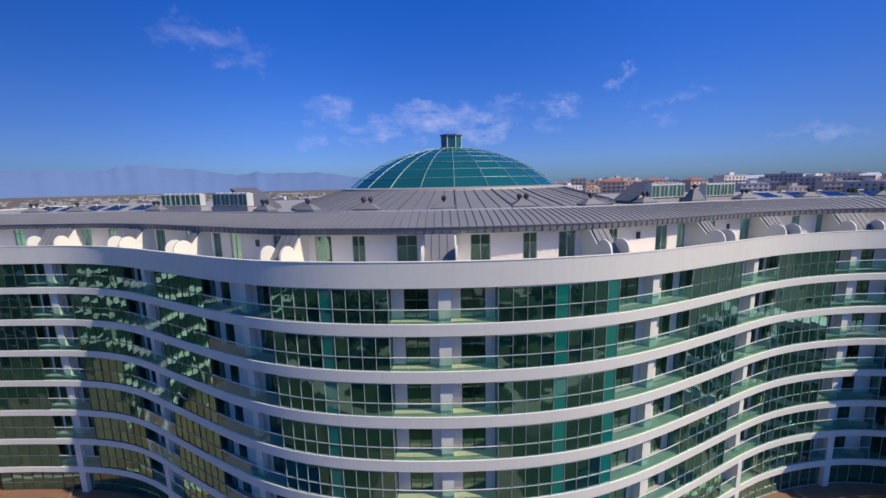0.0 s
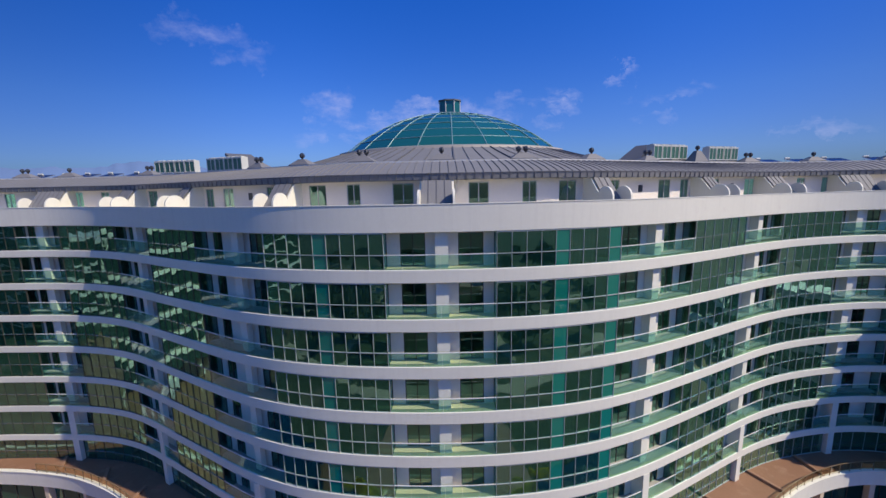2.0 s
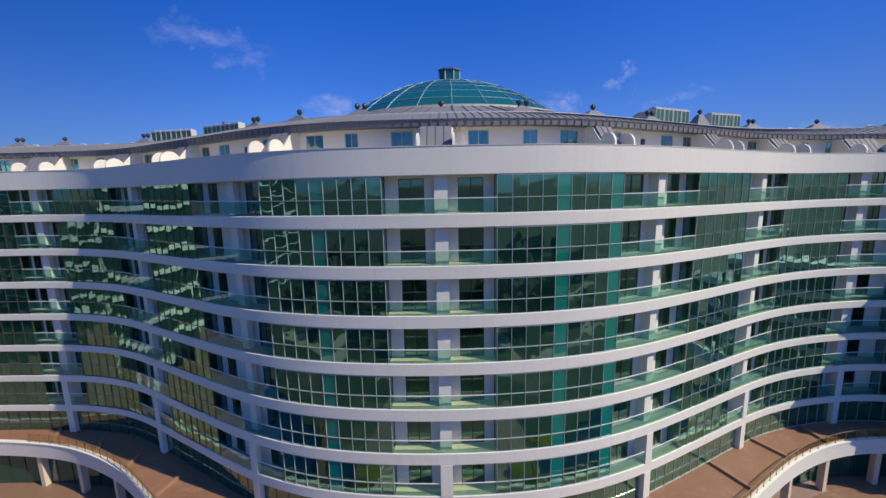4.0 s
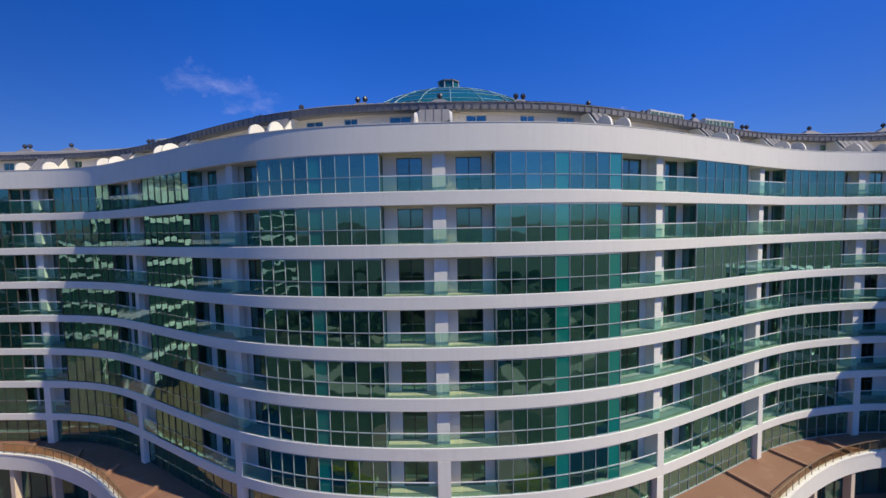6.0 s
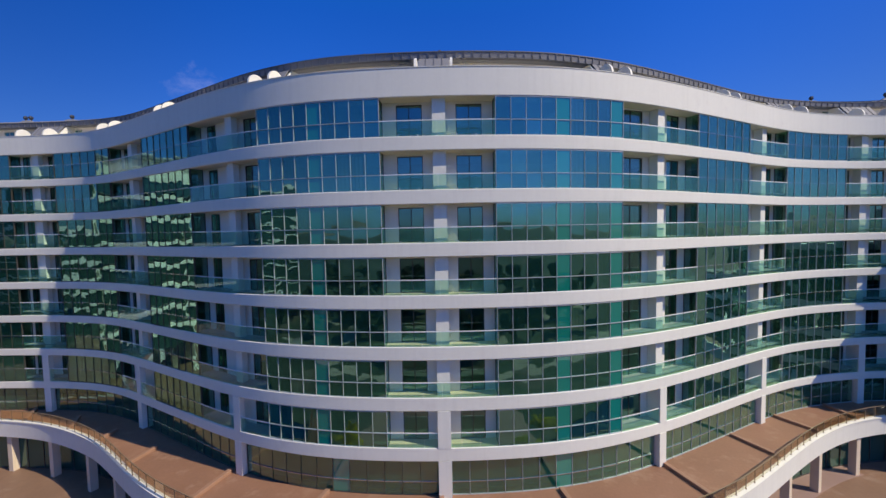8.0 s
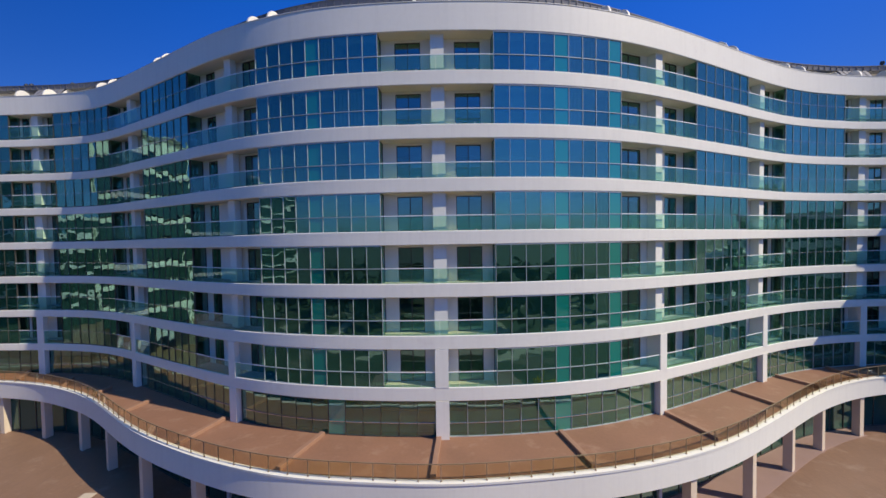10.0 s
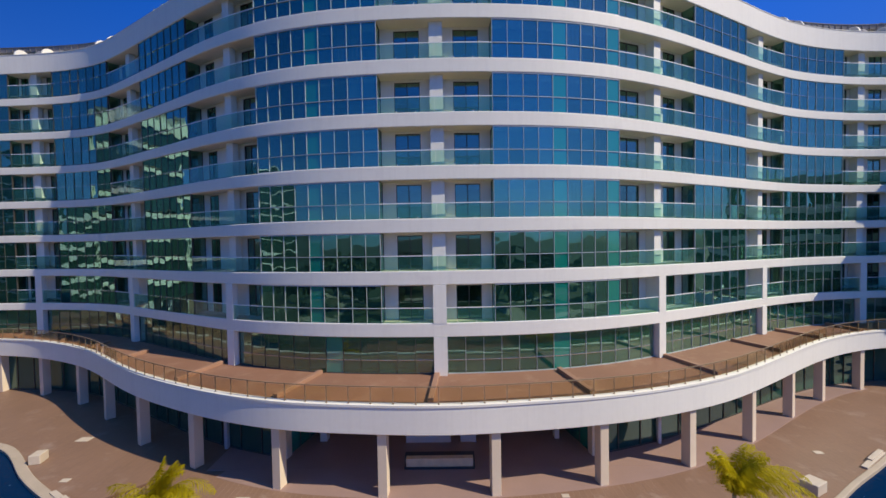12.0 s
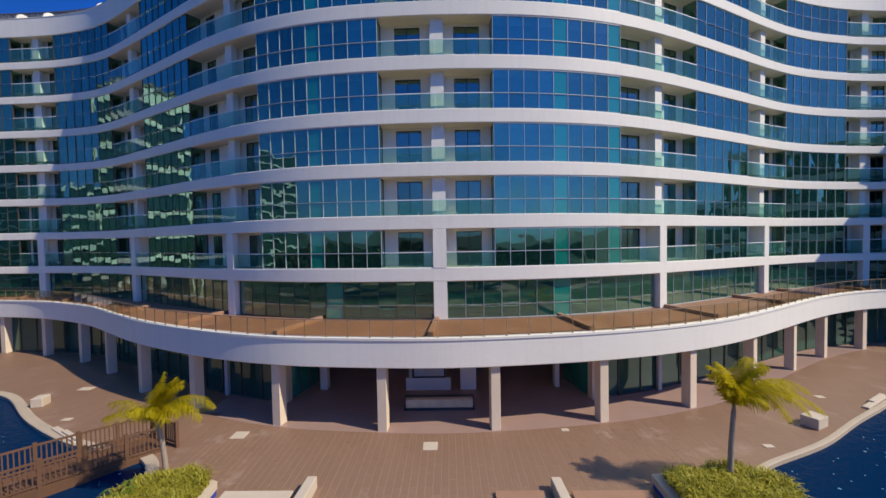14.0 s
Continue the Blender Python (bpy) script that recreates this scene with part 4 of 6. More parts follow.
for i in range(5):
    solar_heater(-50 + 2.6 * i, 8.4)
for i in range(4):
    solar_heater(41.0 + 2.6 * i, 8.4)


# ---------------------------------------------------------------- podium
podium = thing("podium_terrace", "white-rimmed curved podium with a terracotta roof terrace on cream columns", "terrace", kind="structure")
R0, R1 = RIM.s[0] + 0.5, RIM.s[-1] - 0.5
fascia = Shape().sweep(RIM, [(0.0, 3.52), (0.0, 4.92), (-0.05, 4.95), (-0.05, 5.07), (0.36, 5.07), (0.36, 4.6), (0.5, 4.6), (0.5, 3.48), (0.04, 3.48)], R0, R1)
part("fascia", fascia, WHITE, podium, "smooth white curved fascia")
deck, belly = Shape(), Shape()
n = 220
for i in range(n + 1):
    s = R0 + (R1 - R0) * i / n
    a = RIM.at(s, 0.34)
    e = EDGE.nearest(*RIM.at(s, 3.5))
    b, c = EDGE.at(e, 1.0), EDGE.at(e, 6.0)
    deck.v += [(*a, TERRACE), (*b, TERRACE), (*a, TERRACE - 0.4), (*b, TERRACE - 0.4)]
    belly.v += [(*RIM.at(s, 0.45), 4.2), (*c, 4.2), (*RIM.at(s, 0.45), 4.25), (*c, 4.25)]
for sh in (deck, belly):
    sh.f = [f for i in range(n) for f in ((4 * i, 4 * i + 1, 4 * i + 5, 4 * i + 4), (4 * i + 2, 4 * i + 6, 4 * i + 7, 4 * i + 3))]
part("terrace_floor", deck, TERRA, podium, "terracotta-tiled terrace floor")
part("podium_soffit", belly, SOFFIT, podium)
for xa, ya, xb, yb in ((-40.8, 39.6, -39.4, 37.2), (-34.7, 37.6, -33.4, 35.4), (-28.9, 35.0, -29.0, 33.2), (-23.2, 32.0, -23.8, 29.6), (-15.4, 28.7, -16.4, 25.2), (-7.6, 26.3, -8.9, 22.3), (0.0, 25.5, -0.25, 21.4),
                       (7.85, 26.2, 8.6, 22.2), (16.0, 28.9, 17.3, 24.9), (23.5, 32.7, 24.9, 29.4), (29.5, 35.8, 30.9, 33.0), (35.8, 37.8, 36.2, 35.0)):
    a, b = Vector((xa, ya, TERRACE)), Vector((xb, yb, TERRACE))
    m = Matrix.Translation(a) @ Matrix.Rotation(math.atan2(yb - ya, xb - xa), 4, "Z")
    bevel(part("kerb", Shape().box(m, 0, (b - a).length, -0.16, 0.16, -0.02, 0.24), KERB, podium, "low terracotta kerb across the terrace"), 0.03)

rail = thing("terrace_railing", "slim bronze railing with clear glass panels along the podium rim", "railing")
s = -46.0
posts = Shape().box(Matrix.Identity(4), -0.02, 0.02, -0.02, 0.02, 0, 0.92).box(Matrix.Identity(4), -0.05, 0.05, -0.05, 0.05, 0, 0.02).mesh("post", RUST)
top = Shape().sweep(RIM, [(0.14, 5.97), (0.14, 6.01), (0.2, 6.01), (0.2, 5.97)], -46, 46)
part("handrail", top, RUST, rail)
while s < 46:
    part("post", posts, RUST, rail).matrix_local = RIM.basis(s, 0.17, 5.07)
    m, w = chord(RIM, s, s + 1.21, 0.165, 5.07)
    part("glass_panel", Shape().box(m, 0.04, w - 0.04, 0, 0.012, 0.08, 0.86), SOLAR_GLASS, rail)
    s += 1.21

for x, y in ((-41.5, 36.7), (-36.55, 36.0), (-31.2, 33.85), (-26.35, 30.85), (-20.5, 27.0), (-15.0, 24.25), (-8.9, 21.9), (-2.92, 21.3), (3.16, 21.25), (9.22, 21.9), (15.1, 23.65), (20.9, 26.35), (26.3, 29.9), (31.2, 32.7), (36.5, 34.8), (42, 35.8)):
    q = RIM.nearest(x, y)
    m = RIM.basis(q, 0.52)
    bevel(part("column", Shape().box(m, -0.25, 0.25, -0.3, 0.3, 0, 4.2), COLUMN, podium, "square cream stone column"), 0.02)

# paler tiled floor under the podium and on into the lobby
part("covered_floor", Shape().sweep(RIM, [(0.1, 0.001), (0.1, 0.018), (0.12, 0.02), (4.5, 0.02), (4.5, 0.001)], -13.5, 40), LOBBY_TILE, podium, "pale mauve tiled floor under the podium")
part("lobby_floor", Shape().box(Matrix.Identity(4), -13.9, 14.3, 24.0, 32.9, 0.001, 0.024), LOBBY_TILE, podium, "pale mauve tiled lobby floor")

# ground-floor glass under the podium, and the open lobby in the middle
for a, b in ((-50, -9.6), (9.4, 50)):
    count = round((b - a) / 1.7)
    f, panes = Shape(), Shape()
    for i in range(count + 1):
        f.box(EDGE.basis(a + (b - a) * i / count, -1.2, 0), -0.025, 0.025, -0.02, 0.12, 0, 4.2)
    for i in range(count):
        m, w = chord(EDGE, a + (b - a) * i / count, a + (b - a) * (i + 1) / count, -1.2, 0)
        f.box(m, 0.04, w - 0.04, -0.02, 0.1, 0, 0.1)
        lean = Matrix.Translation((w / 2, 0.04, 2.15)) @ Euler((radians(random.gauss(0, 0.2)), 0, radians(random.gauss(0, 0.4)))).to_matrix().to_4x4()
        panes.box(m @ lean, -w / 2 + 0.04, w / 2 - 0.04, 0, 0.02, -2.05, 2.05)
    g = part("shop_front", f, DARKFRAME, podium, "full-height dark green glass front")
    part("panes", panes, SHOP_GLASS, g)["kind"] = "stuff"
for s in (-9.6, 9.4):
    part("lobby_jamb", Shape().box(EDGE.basis(s, -1.3, 0), -0.2, 0.2, 0, 0.5, 0, 4.2), COLUMN, podium)
lobby = Shape()
lobby.box(Matrix.Identity(4), -14, 14.4, 33.0, 33.3, 0, 4.2).box(Matrix.Identity(4), -14.2, -14, 26.5, 33.3, 0, 4.2).box(Matrix.Identity(4), 14.4, 14.6, 26.5, 33.3, 0, 4.2)
part("lobby_wall", lobby, LOBBY, podium, "dim lobby walls")
part("ground_core", Shape().sweep(EDGE, [(3.2, 0), (3.2, 4.2), (3.4, 4.2), (3.4, 0)], -50, -14.5), ROOM, podium)
part("ground_core", Shape().sweep(EDGE, [(3.2, 0), (3.2, 4.2), (3.4, 4.2), (3.4, 0)], 14.5, 50), ROOM, podium)

desk = thing("lobby_bench", "long pale veined stone counter under the podium", "counter")
bevel(part("body", Shape().box(Matrix.Identity(4), -1.9, 2.1, 23.9, 24.3, 0.14, 0.64), COUNTER, desk), 0.03)
part("plinth", Shape().box(Matrix.Identity(4), -2.0, 2.2, 23.85, 24.75, 0, 0.14).box(Matrix.Identity(4), -2.0, 2.2, 24.3, 24.75, 0.14, 0.62), BLACK, desk, "black plinth and back")
screen = thing("partition_wall", "low white panel with a dark framed board above it behind the counter", "panel")
part("panel", Shape().box(Matrix.Identity(4), -2.2, 0.8, 27.0, 27.15, 0, 0.85), INNER, screen)
part("board", Shape().box(Matrix.Identity(4), -1.65, 0.35, 27.02, 27.1, 0.96, 1.52), LOBBY, screen, "pale grey board")
part("board_frame", Shape().box(Matrix.Identity(4), -1.75, 0.45, 26.96, 27.04, 0.86, 0.96).box(Matrix.Identity(4), -1.75, 0.45, 26.96, 27.04, 1.52, 1.62).box(Matrix.Identity(4), -1.75, -1.65, 26.96, 27.04, 0.96, 1.52).box(Matrix.Identity(4), 0.35, 0.45, 26.96, 27.04, 0.96, 1.52), BLACK, screen)
part("side_post", Shape().box(Matrix.Identity(4), -2.02, -1.84, 27.2, 27.35, 0, 4.2), INNER, screen)
part("side_wall", Shape().box(Matrix.Identity(4), 1.45, 2.5, 27.0, 27.2, 0, 4.2), INNER, screen)
for x, half in ((-7.85, 0.24), (8.0, 0.15)):
    c = thing("lobby_pillar", "plain white pillar standing in the lobby", "pillar", "lobby pillars")
    part("shaft", Shape().box(Matrix.Translation((x, 27.6, 0)), -half, half, -0.3, 0.3, 0, 4.2), INNER, c)
for s, sign in ((-9.6, 1), (9.4, -1)):
    m = EDGE.basis(s + sign * 0.05, -0.8, 0)
    f = Shape()
    for k in range(4):
        f.box(m, -0.03, 0.03, 1.1 * k, 1.1 * k + 0.06, 0, 4.2)
    wall = part("side_glazing", f, DARKFRAME, podium, "teal glass wall at the side of the lobby")
    for k in range(3):
        part("pane", Shape().box(m, -0.01, 0.01, 1.1 * k + 0.06, 1.1 * k + 1.1, 0.02, 4.18), SPANDREL, wall)

# ---------------------------------------------------------------- ground, pools
LAND = material("dry_plain", (0.14, 0.105, 0.075), 0.95, vary=0.35, scale=0.02, grain=0.2, stains=((0.10, 0.115, 0.06), 0.012, 0.45, 0.62))
# pale stains: scuffs, and sunlight thrown back by the glass put into colour
PAVE = material("brown_clay_paving", (0.225, 0.135, 0.083), 0.5, vary=0.18, scale=0.3, grain=0.08, stains=((0.36, 0.26, 0.19), 0.5, 0.56, 0.78))
PAVER = material("brown_clay_paver", (0.222, 0.134, 0.084), 0.5, vary=0.12, scale=0.4, grain=0.10, per_piece=0.05, bump=0.15, stains=((0.38, 0.28, 0.21), 0.6, 0.57, 0.75))
LAWN = material("garden_green", (0.018, 0.028, 0.011), 0.95, vary=0.6, scale=0.12, grain=0.4, stains=((0.10, 0.082, 0.055), 0.07, 0.54, 0.62))
PATH = material("pale_garden_path", (0.30, 0.25, 0.19), 0.9, vary=0.2, scale=0.3)


def paving_joints(m):
    """Long narrow pavers: joints, tone from paver to paver and a soft sheen."""
    n, l = m.node_tree.nodes, m.node_tree.links
    p = n["Principled BSDF"]
    co = n.new("ShaderNodeTexCoord")
    turn = n.new("ShaderNodeMapping")
    turn.inputs["Rotation"].default_value = (0, 0, radians(90))
    brick = n.new("ShaderNodeTexBrick")
    brick.inputs["Scale"].default_value, brick.inputs["Brick Width"].default_value, brick.inputs["Row Height"].default_value = 1.0, 1.05, 0.33
    brick.inputs["Mortar Size"].default_value, brick.inputs["Bias"].default_value = 0.012, 0.0
    brick.inputs["Color1"].default_value, brick.inputs["Color2"].default_value, brick.inputs["Mortar"].default_value = (1, 1, 1, 1), (0.93, 0.93, 0.93, 1), (1.12, 1.11, 1.09, 1)
    mul = n.new("ShaderNodeMix")
    mul.data_type, mul.blend_type = "RGBA", "MULTIPLY"
    mul.inputs["Factor"].default_value = 1.0
    src = p.inputs["Base Color"].links[0].from_socket
    l.new(co.outputs["Object"], turn.inputs["Vector"])
    l.new(turn.outputs["Vector"], brick.inputs["Vector"])
    l.new(src, mul.inputs["A"])
    l.new(brick.outputs["Color"], mul.inputs["B"])
    l.new(mul.outputs["Result"], p.inputs["Base Color"])


paving_joints(PAVE)

water = bpy.data.materials.new("pool_water")
water.use_nodes = True
p = water.node_tree.nodes["Principled BSDF"]
p.inputs["Base Color"].default_value, p.inputs["Roughness"].default_value, p.inputs["IOR"].default_value = (0.001, 0.019, 0.062, 1), 0.05, 1.33
p.inputs["Specular IOR Level"].default_value = 0.05
wvn, wvb, wvc = (water.node_tree.nodes.new(k) for k in ("ShaderNodeTexNoise", "ShaderNodeBump", "ShaderNodeTexCoord"))
wvn.inputs["Scale"].default_value, wvn.inputs["Detail"].default_value = 3.5, 6
wvb.inputs["Strength"].default_value, wvb.inputs["Distance"].default_value = 1.0, 0.035
water.node_tree.links.new(wvc.outputs["Object"], wvn.inputs["Vector"])
water.node_tree.links.new(wvn.outputs["Fac"], wvb.inputs["Height"])
water.node_tree.links.new(wvb.outputs[0], p.inputs["Normal"])

sheet = Shape()
rings = [0, 60, 130, 260, 520, 1000, 2000, 4600]
for r in rings[1:]:
    for i in range(64):
        a = i * math.tau / 64
        sheet.v.append((r * math.cos(a), 20 + r * math.sin(a), -0.6))
sheet.f = [tuple(range(64))] + [(64 * j + i, 64 * j + (i + 1) % 64, 64 * j + 64 + (i + 1) % 64, 64 * j + 64 + i) for j in range(len(rings) - 2) for i in range(64)]
tagged(new("ground", sheet.mesh("ground", LAND)), "dry flat plain of fields reaching the horizon", "ground", kind="structure")

LEFT_POOL = Line([(-43.5, 12.2), (-42.5, 17), (-39.6, 22.6), (-35.4, 26.6), (-30.7, 27.2), (-25.3, 23.95), (-21.35, 21.55), (-18.95, 20.4), (-16.5, 19.7), (-14.2, 19.0), (-13.0, 17.9), (-12.5, 16.4), (-12.45, 15)])
RIGHT_POOL = Line([(13.4, 14.6), (13.3, 15.8), (13.9, 17.2), (15.5, 18.2), (18.85, 19.65), (22.4, 21.75), (26.2, 23.85), (31.6, 27.3), (38, 30.6), (48, 32)])
front = [(-12.45, 15.0), (-12.4, 14.2), (-12.4, -0.2), (13.2, -0.2), (13.4, 14.6)]
outline = [(-110, 80), (-110, 12.2)] + [tuple(q) for q in LEFT_POOL.p[::8]] + front + [tuple(q) for q in RIGHT_POOL.p[::8]] + [(60, 33), (60, 80)]
pv = Shape()
k = len(outline)
pv.add([(x, y, 0) for x, y in outline] + [(x, y, -0.55) for x, y in outline], [tuple(range(k)), tuple(range(2 * k - 1, k - 1, -1))] + [(i, (i + 1) % k, k + (i + 1) % k, k + i) for i in range(k)])
pavement = tagged(new("pavement", pv.mesh("pavement", PAVE)), "brown clay paving of the pool deck", "paving", kind="structure")
for line, w in ((LEFT_POOL, 0.5), (RIGHT_POOL, 0.26)):
    c = Shape().sweep(line, [(-0.02, -0.2), (-0.02, 0.03), (0.02, 0.05), (w - 0.04, 0.05), (w, 0.03), (w, 0.004)], line.s[0] + 0.2, line.s[-1] - 0.2, 0.4)
    tagged(new("pool_coping", c.mesh("pool_coping", COPING)), "pale curved stone coping along the pool", "coping", kind="structure")
for x0, x1 in ((-45, -12.3), (13.1, 40)):
    tagged(new("water", Shape().add([(x0, 12, -0.16), (x1, 12, -0.16), (x1, 40, -0.16), (x0, 40, -0.16)], [(0, 1, 2, 3)]).mesh("water", water)), "deep blue rippled pool water", "pool", kind="structure")
tagged(new("garden", Shape().box(Matrix.Identity(4), -1500, 1500, -2600, -0.2, -0.5, -0.01).box(Matrix.Identity(4), -110, -12.5, -0.2, 12, -0.5, -0.01).box(Matrix.Identity(4), 13.3, 90, -0.2, 12, -0.5, -0.01).box(Matrix.Identity(4), 40, 90, 12, 28, -0.5, -0.01).mesh("garden", LAWN)), "green garden across the pool", "garden", kind="structure")

# paths added in the unseen garden for the glass to mirror
for x0, x1, y0, y1 in ((-60, 60, -9.5, -6.5), (-4, -1, -70, -9.5), (18, 21, -90, -9.5), (-34, -31, -80, -9.5), (-80, 80, -38, -34.5), (-80, 80, -75, -71)):
    tagged(new("garden_path", Shape().box(Matrix.Identity(4), x0, x1, y0, y1, -0.2, 0.01 + 0.001 * (x1 - x0) / 10).mesh("garden_path", PATH)), "pale path added to the unseen garden", "path", kind="structure")

# pale inspection covers and small plates in the paving
for x, y, w, d in ((-10.4, 21.1, 0.75, 0.75), (-0.25, 19.8, 0.72, 0.75), (-24.95, 28.04, 0.9, 0.6), (-21.7, 23.2, 0.5, 0.35), (6.8, 21.3, 0.4, 0.28), (16.0, 19.5, 0.45, 0.3), (23.6, 25.2, 0.5, 0.35)):
    c = new("floor_cover", Shape().box(Matrix.Translation((x, y, 0)), -w / 2, w / 2, -d / 2, d / 2, 0.0, 0.03).mesh("floor_cover", STONE))
    bevel(tagged(c, "small pale stone cover plate set in the paving", "cover", "cover plates"), 0.008)

for x, y, a, w in ((-25.35, 25.25, 0.25, 0.32), (19.95, 21.5, 0.45, 0.5)):
    b = thing("stone_block", "low white stone seat block on the pool deck", "seat block", "seat blocks", at=(x, y, 0))
    b.rotation_euler = (0, 0, a)
    bevel(part("body", Shape().box(Matrix.Identity(4), -w, w, -0.4, 0.4, 0, 0.58), STONE, b), 0.04)
for x, y, a in ((-19.9, 21.25, -0.52), (26.0, 24.25, 0.53)):
    b = thing("pool_step", "pale stone step at the pool coping", "step", "pool steps", at=(x, y, 0.0))
    b.rotation_euler = (0, 0, a)
    bevel(part("slab", Shape().box(Matrix.Identity(4), -1.6, 1.6, -0.15, 0.15, 0, 0.12), STONE, b), 0.02)
    bevel(part("riser", Shape().box(Matrix.Identity(4), -0.4, 1.6, -0.05, 0.19, 0.12, 0.2), STONE, b), 0.02)

# ---------------------------------------------------------------- planting
LEAF = material("yellow_green_blades", (0.34, 0.31, 0.035), 0.55, vary=0.35, scale=0.9, grain=0.2, per_piece=0.35)
FROND = material("yellow_green_palm_leaf", (0.37, 0.31, 0.008), 0.6, spec=0.15, vary=0.25, scale=1.2, grain=0.15, per_piece=0.3)
TRUNK = material("grey_palm_trunk", (0.26, 0.21, 0.16), 0.85, vary=0.25, scale=3, grain=0.2, bump=0.5, bump_scale=14)
SOIL = material("dark_planter_soil", (0.05, 0.04, 0.025), 0.95, vary=0.3)


def let_light_through(m, color, share):
    """Thin leaves: a share of the light goes on through the blade."""
    n, l = m.node_tree.nodes, m.node_tree.links
    thin, both = n.new("ShaderNodeBsdfTranslucent"), n.new("ShaderNodeMixShader")
    thin.inputs["Color"].default_value, both.inputs[0].default_value = (*color, 1), share
    l.new(n["Principled BSDF"].outputs[0], both.inputs[1])
    l.new(thin.outputs[0], both.inputs[2])
    l.new(both.outputs[0], n["Material Output"].inputs["Surface"])


let_light_through(FROND, (0.64, 0.53, 0.015), 0.45)
let_light_through(LEAF, (0.38, 0.36, 0.03), 0.35)


def planter(name, corners, h, count):
    """A low stone planter filled with blade-leaved plants."""
    pl = thing(name, "low stone planter with blue mosaic sides, filled with yellow-green grasses", "planter", "planters")
    n = len(corners)
    cx, cy = sum(c[0] for c in corners) / n, sum(c[1] for c in corners) / n
    inner = [(x + (cx - x) * 0.15, y + (cy - y) * 0.15) for x, y in corners]
    w = Shape().add([(x, y, z) for z in (h - 0.3, h) for x, y in corners] + [(x, y, z) for z in (h - 0.3, h) for x, y in inner],
                    [f for i in range(n) for j in ((i + 1) % n,) for f in ((i, j, n + j, n + i), (n + i, n + j, 3 * n + j, 3 * n + i), (2 * n + i, 3 * n + i, 3 * n + j, 2 * n + j), (i, 2 * n + i, 2 * n + j, j))])
    part("rim", w, STONE, pl, "pale stone rim")
    sh = [(x + (cx - x) * 0.02, y + (cy - y) * 0.02) for x, y in corners]
    part("wall", Shape().add([(x, y, z) for z in (-0.5, h - 0.3) for x, y in sh], [(i, (i + 1) % n, n + (i + 1) % n, n + i) for i in range(n)]), MOSAIC, pl, "blue mosaic wall")
    part("soil", Shape().add([(x, y, h - 0.1) for x, y in inner], [tuple(range(n))]), SOIL, pl)
    tufts = Shape()
    rng = random.Random(len(name) + int(cx))
    poly = [Vector((x, y)) for x, y in inner]
    x0, x1, y0, y1 = min(q.x for q in poly), max(q.x for q in poly), min(q.y for q in poly), max(q.y for q in poly)
    made = 0
    while made < count:
        x, y = rng.uniform(x0 - 0.1, x1 + 0.1), rng.uniform(y0 - 0.1, y1 + 0.1)
        if not all((poly[(i + 1) % n] - poly[i]).cross(Vector((x, y)) - poly[i]) > -0.06 for i in range(n)):
            continue
        made += 1
        size = 0.62 + 0.32 * noise.noise(Vector((x * 0.9, y * 0.9, 3)))
        for b in range(7):
            a, lean, ln = rng.uniform(0, math.tau), rng.uniform(0.08, 0.75), size * rng.uniform(0.6, 1.5)
            d, sd = Vector((math.cos(a), math.sin(a), 0)), Vector((-math.sin(a), math.cos(a), 0)) * rng.uniform(0.011, 0.024)
            o = Vector((x, y, h - 0.1))
            mid = o + d * ln * lean * 0.4 + Vector((0, 0, ln * 0.7))
            end = o + d * ln * lean + Vector((0, 0, ln * (0.95 - 0.5 * lean)))
            tufts.add([o - sd, o + sd, mid + sd, mid - sd, end], [(0, 1, 2, 3), (3, 2, 4)])
    t = tagged(new("planter_grass", tufts.mesh("planter_grass", LEAF)), "dense yellow-green blade-leaved plants in the planter", "grass", kind="stuff")
    return pl, t


planter("planter", [(8.8, 12.8), (13.2, 12.8), (13.7, 15.6), (12.5, 16.7), (8.9, 16.45)], 0.55, 1900)
planter("planter", [(-12.3, 12.8), (-8.5, 12.8), (-8.75, 16.2), (-10.2, 16.9), (-12.1, 15.9)], 0.55, 1600)


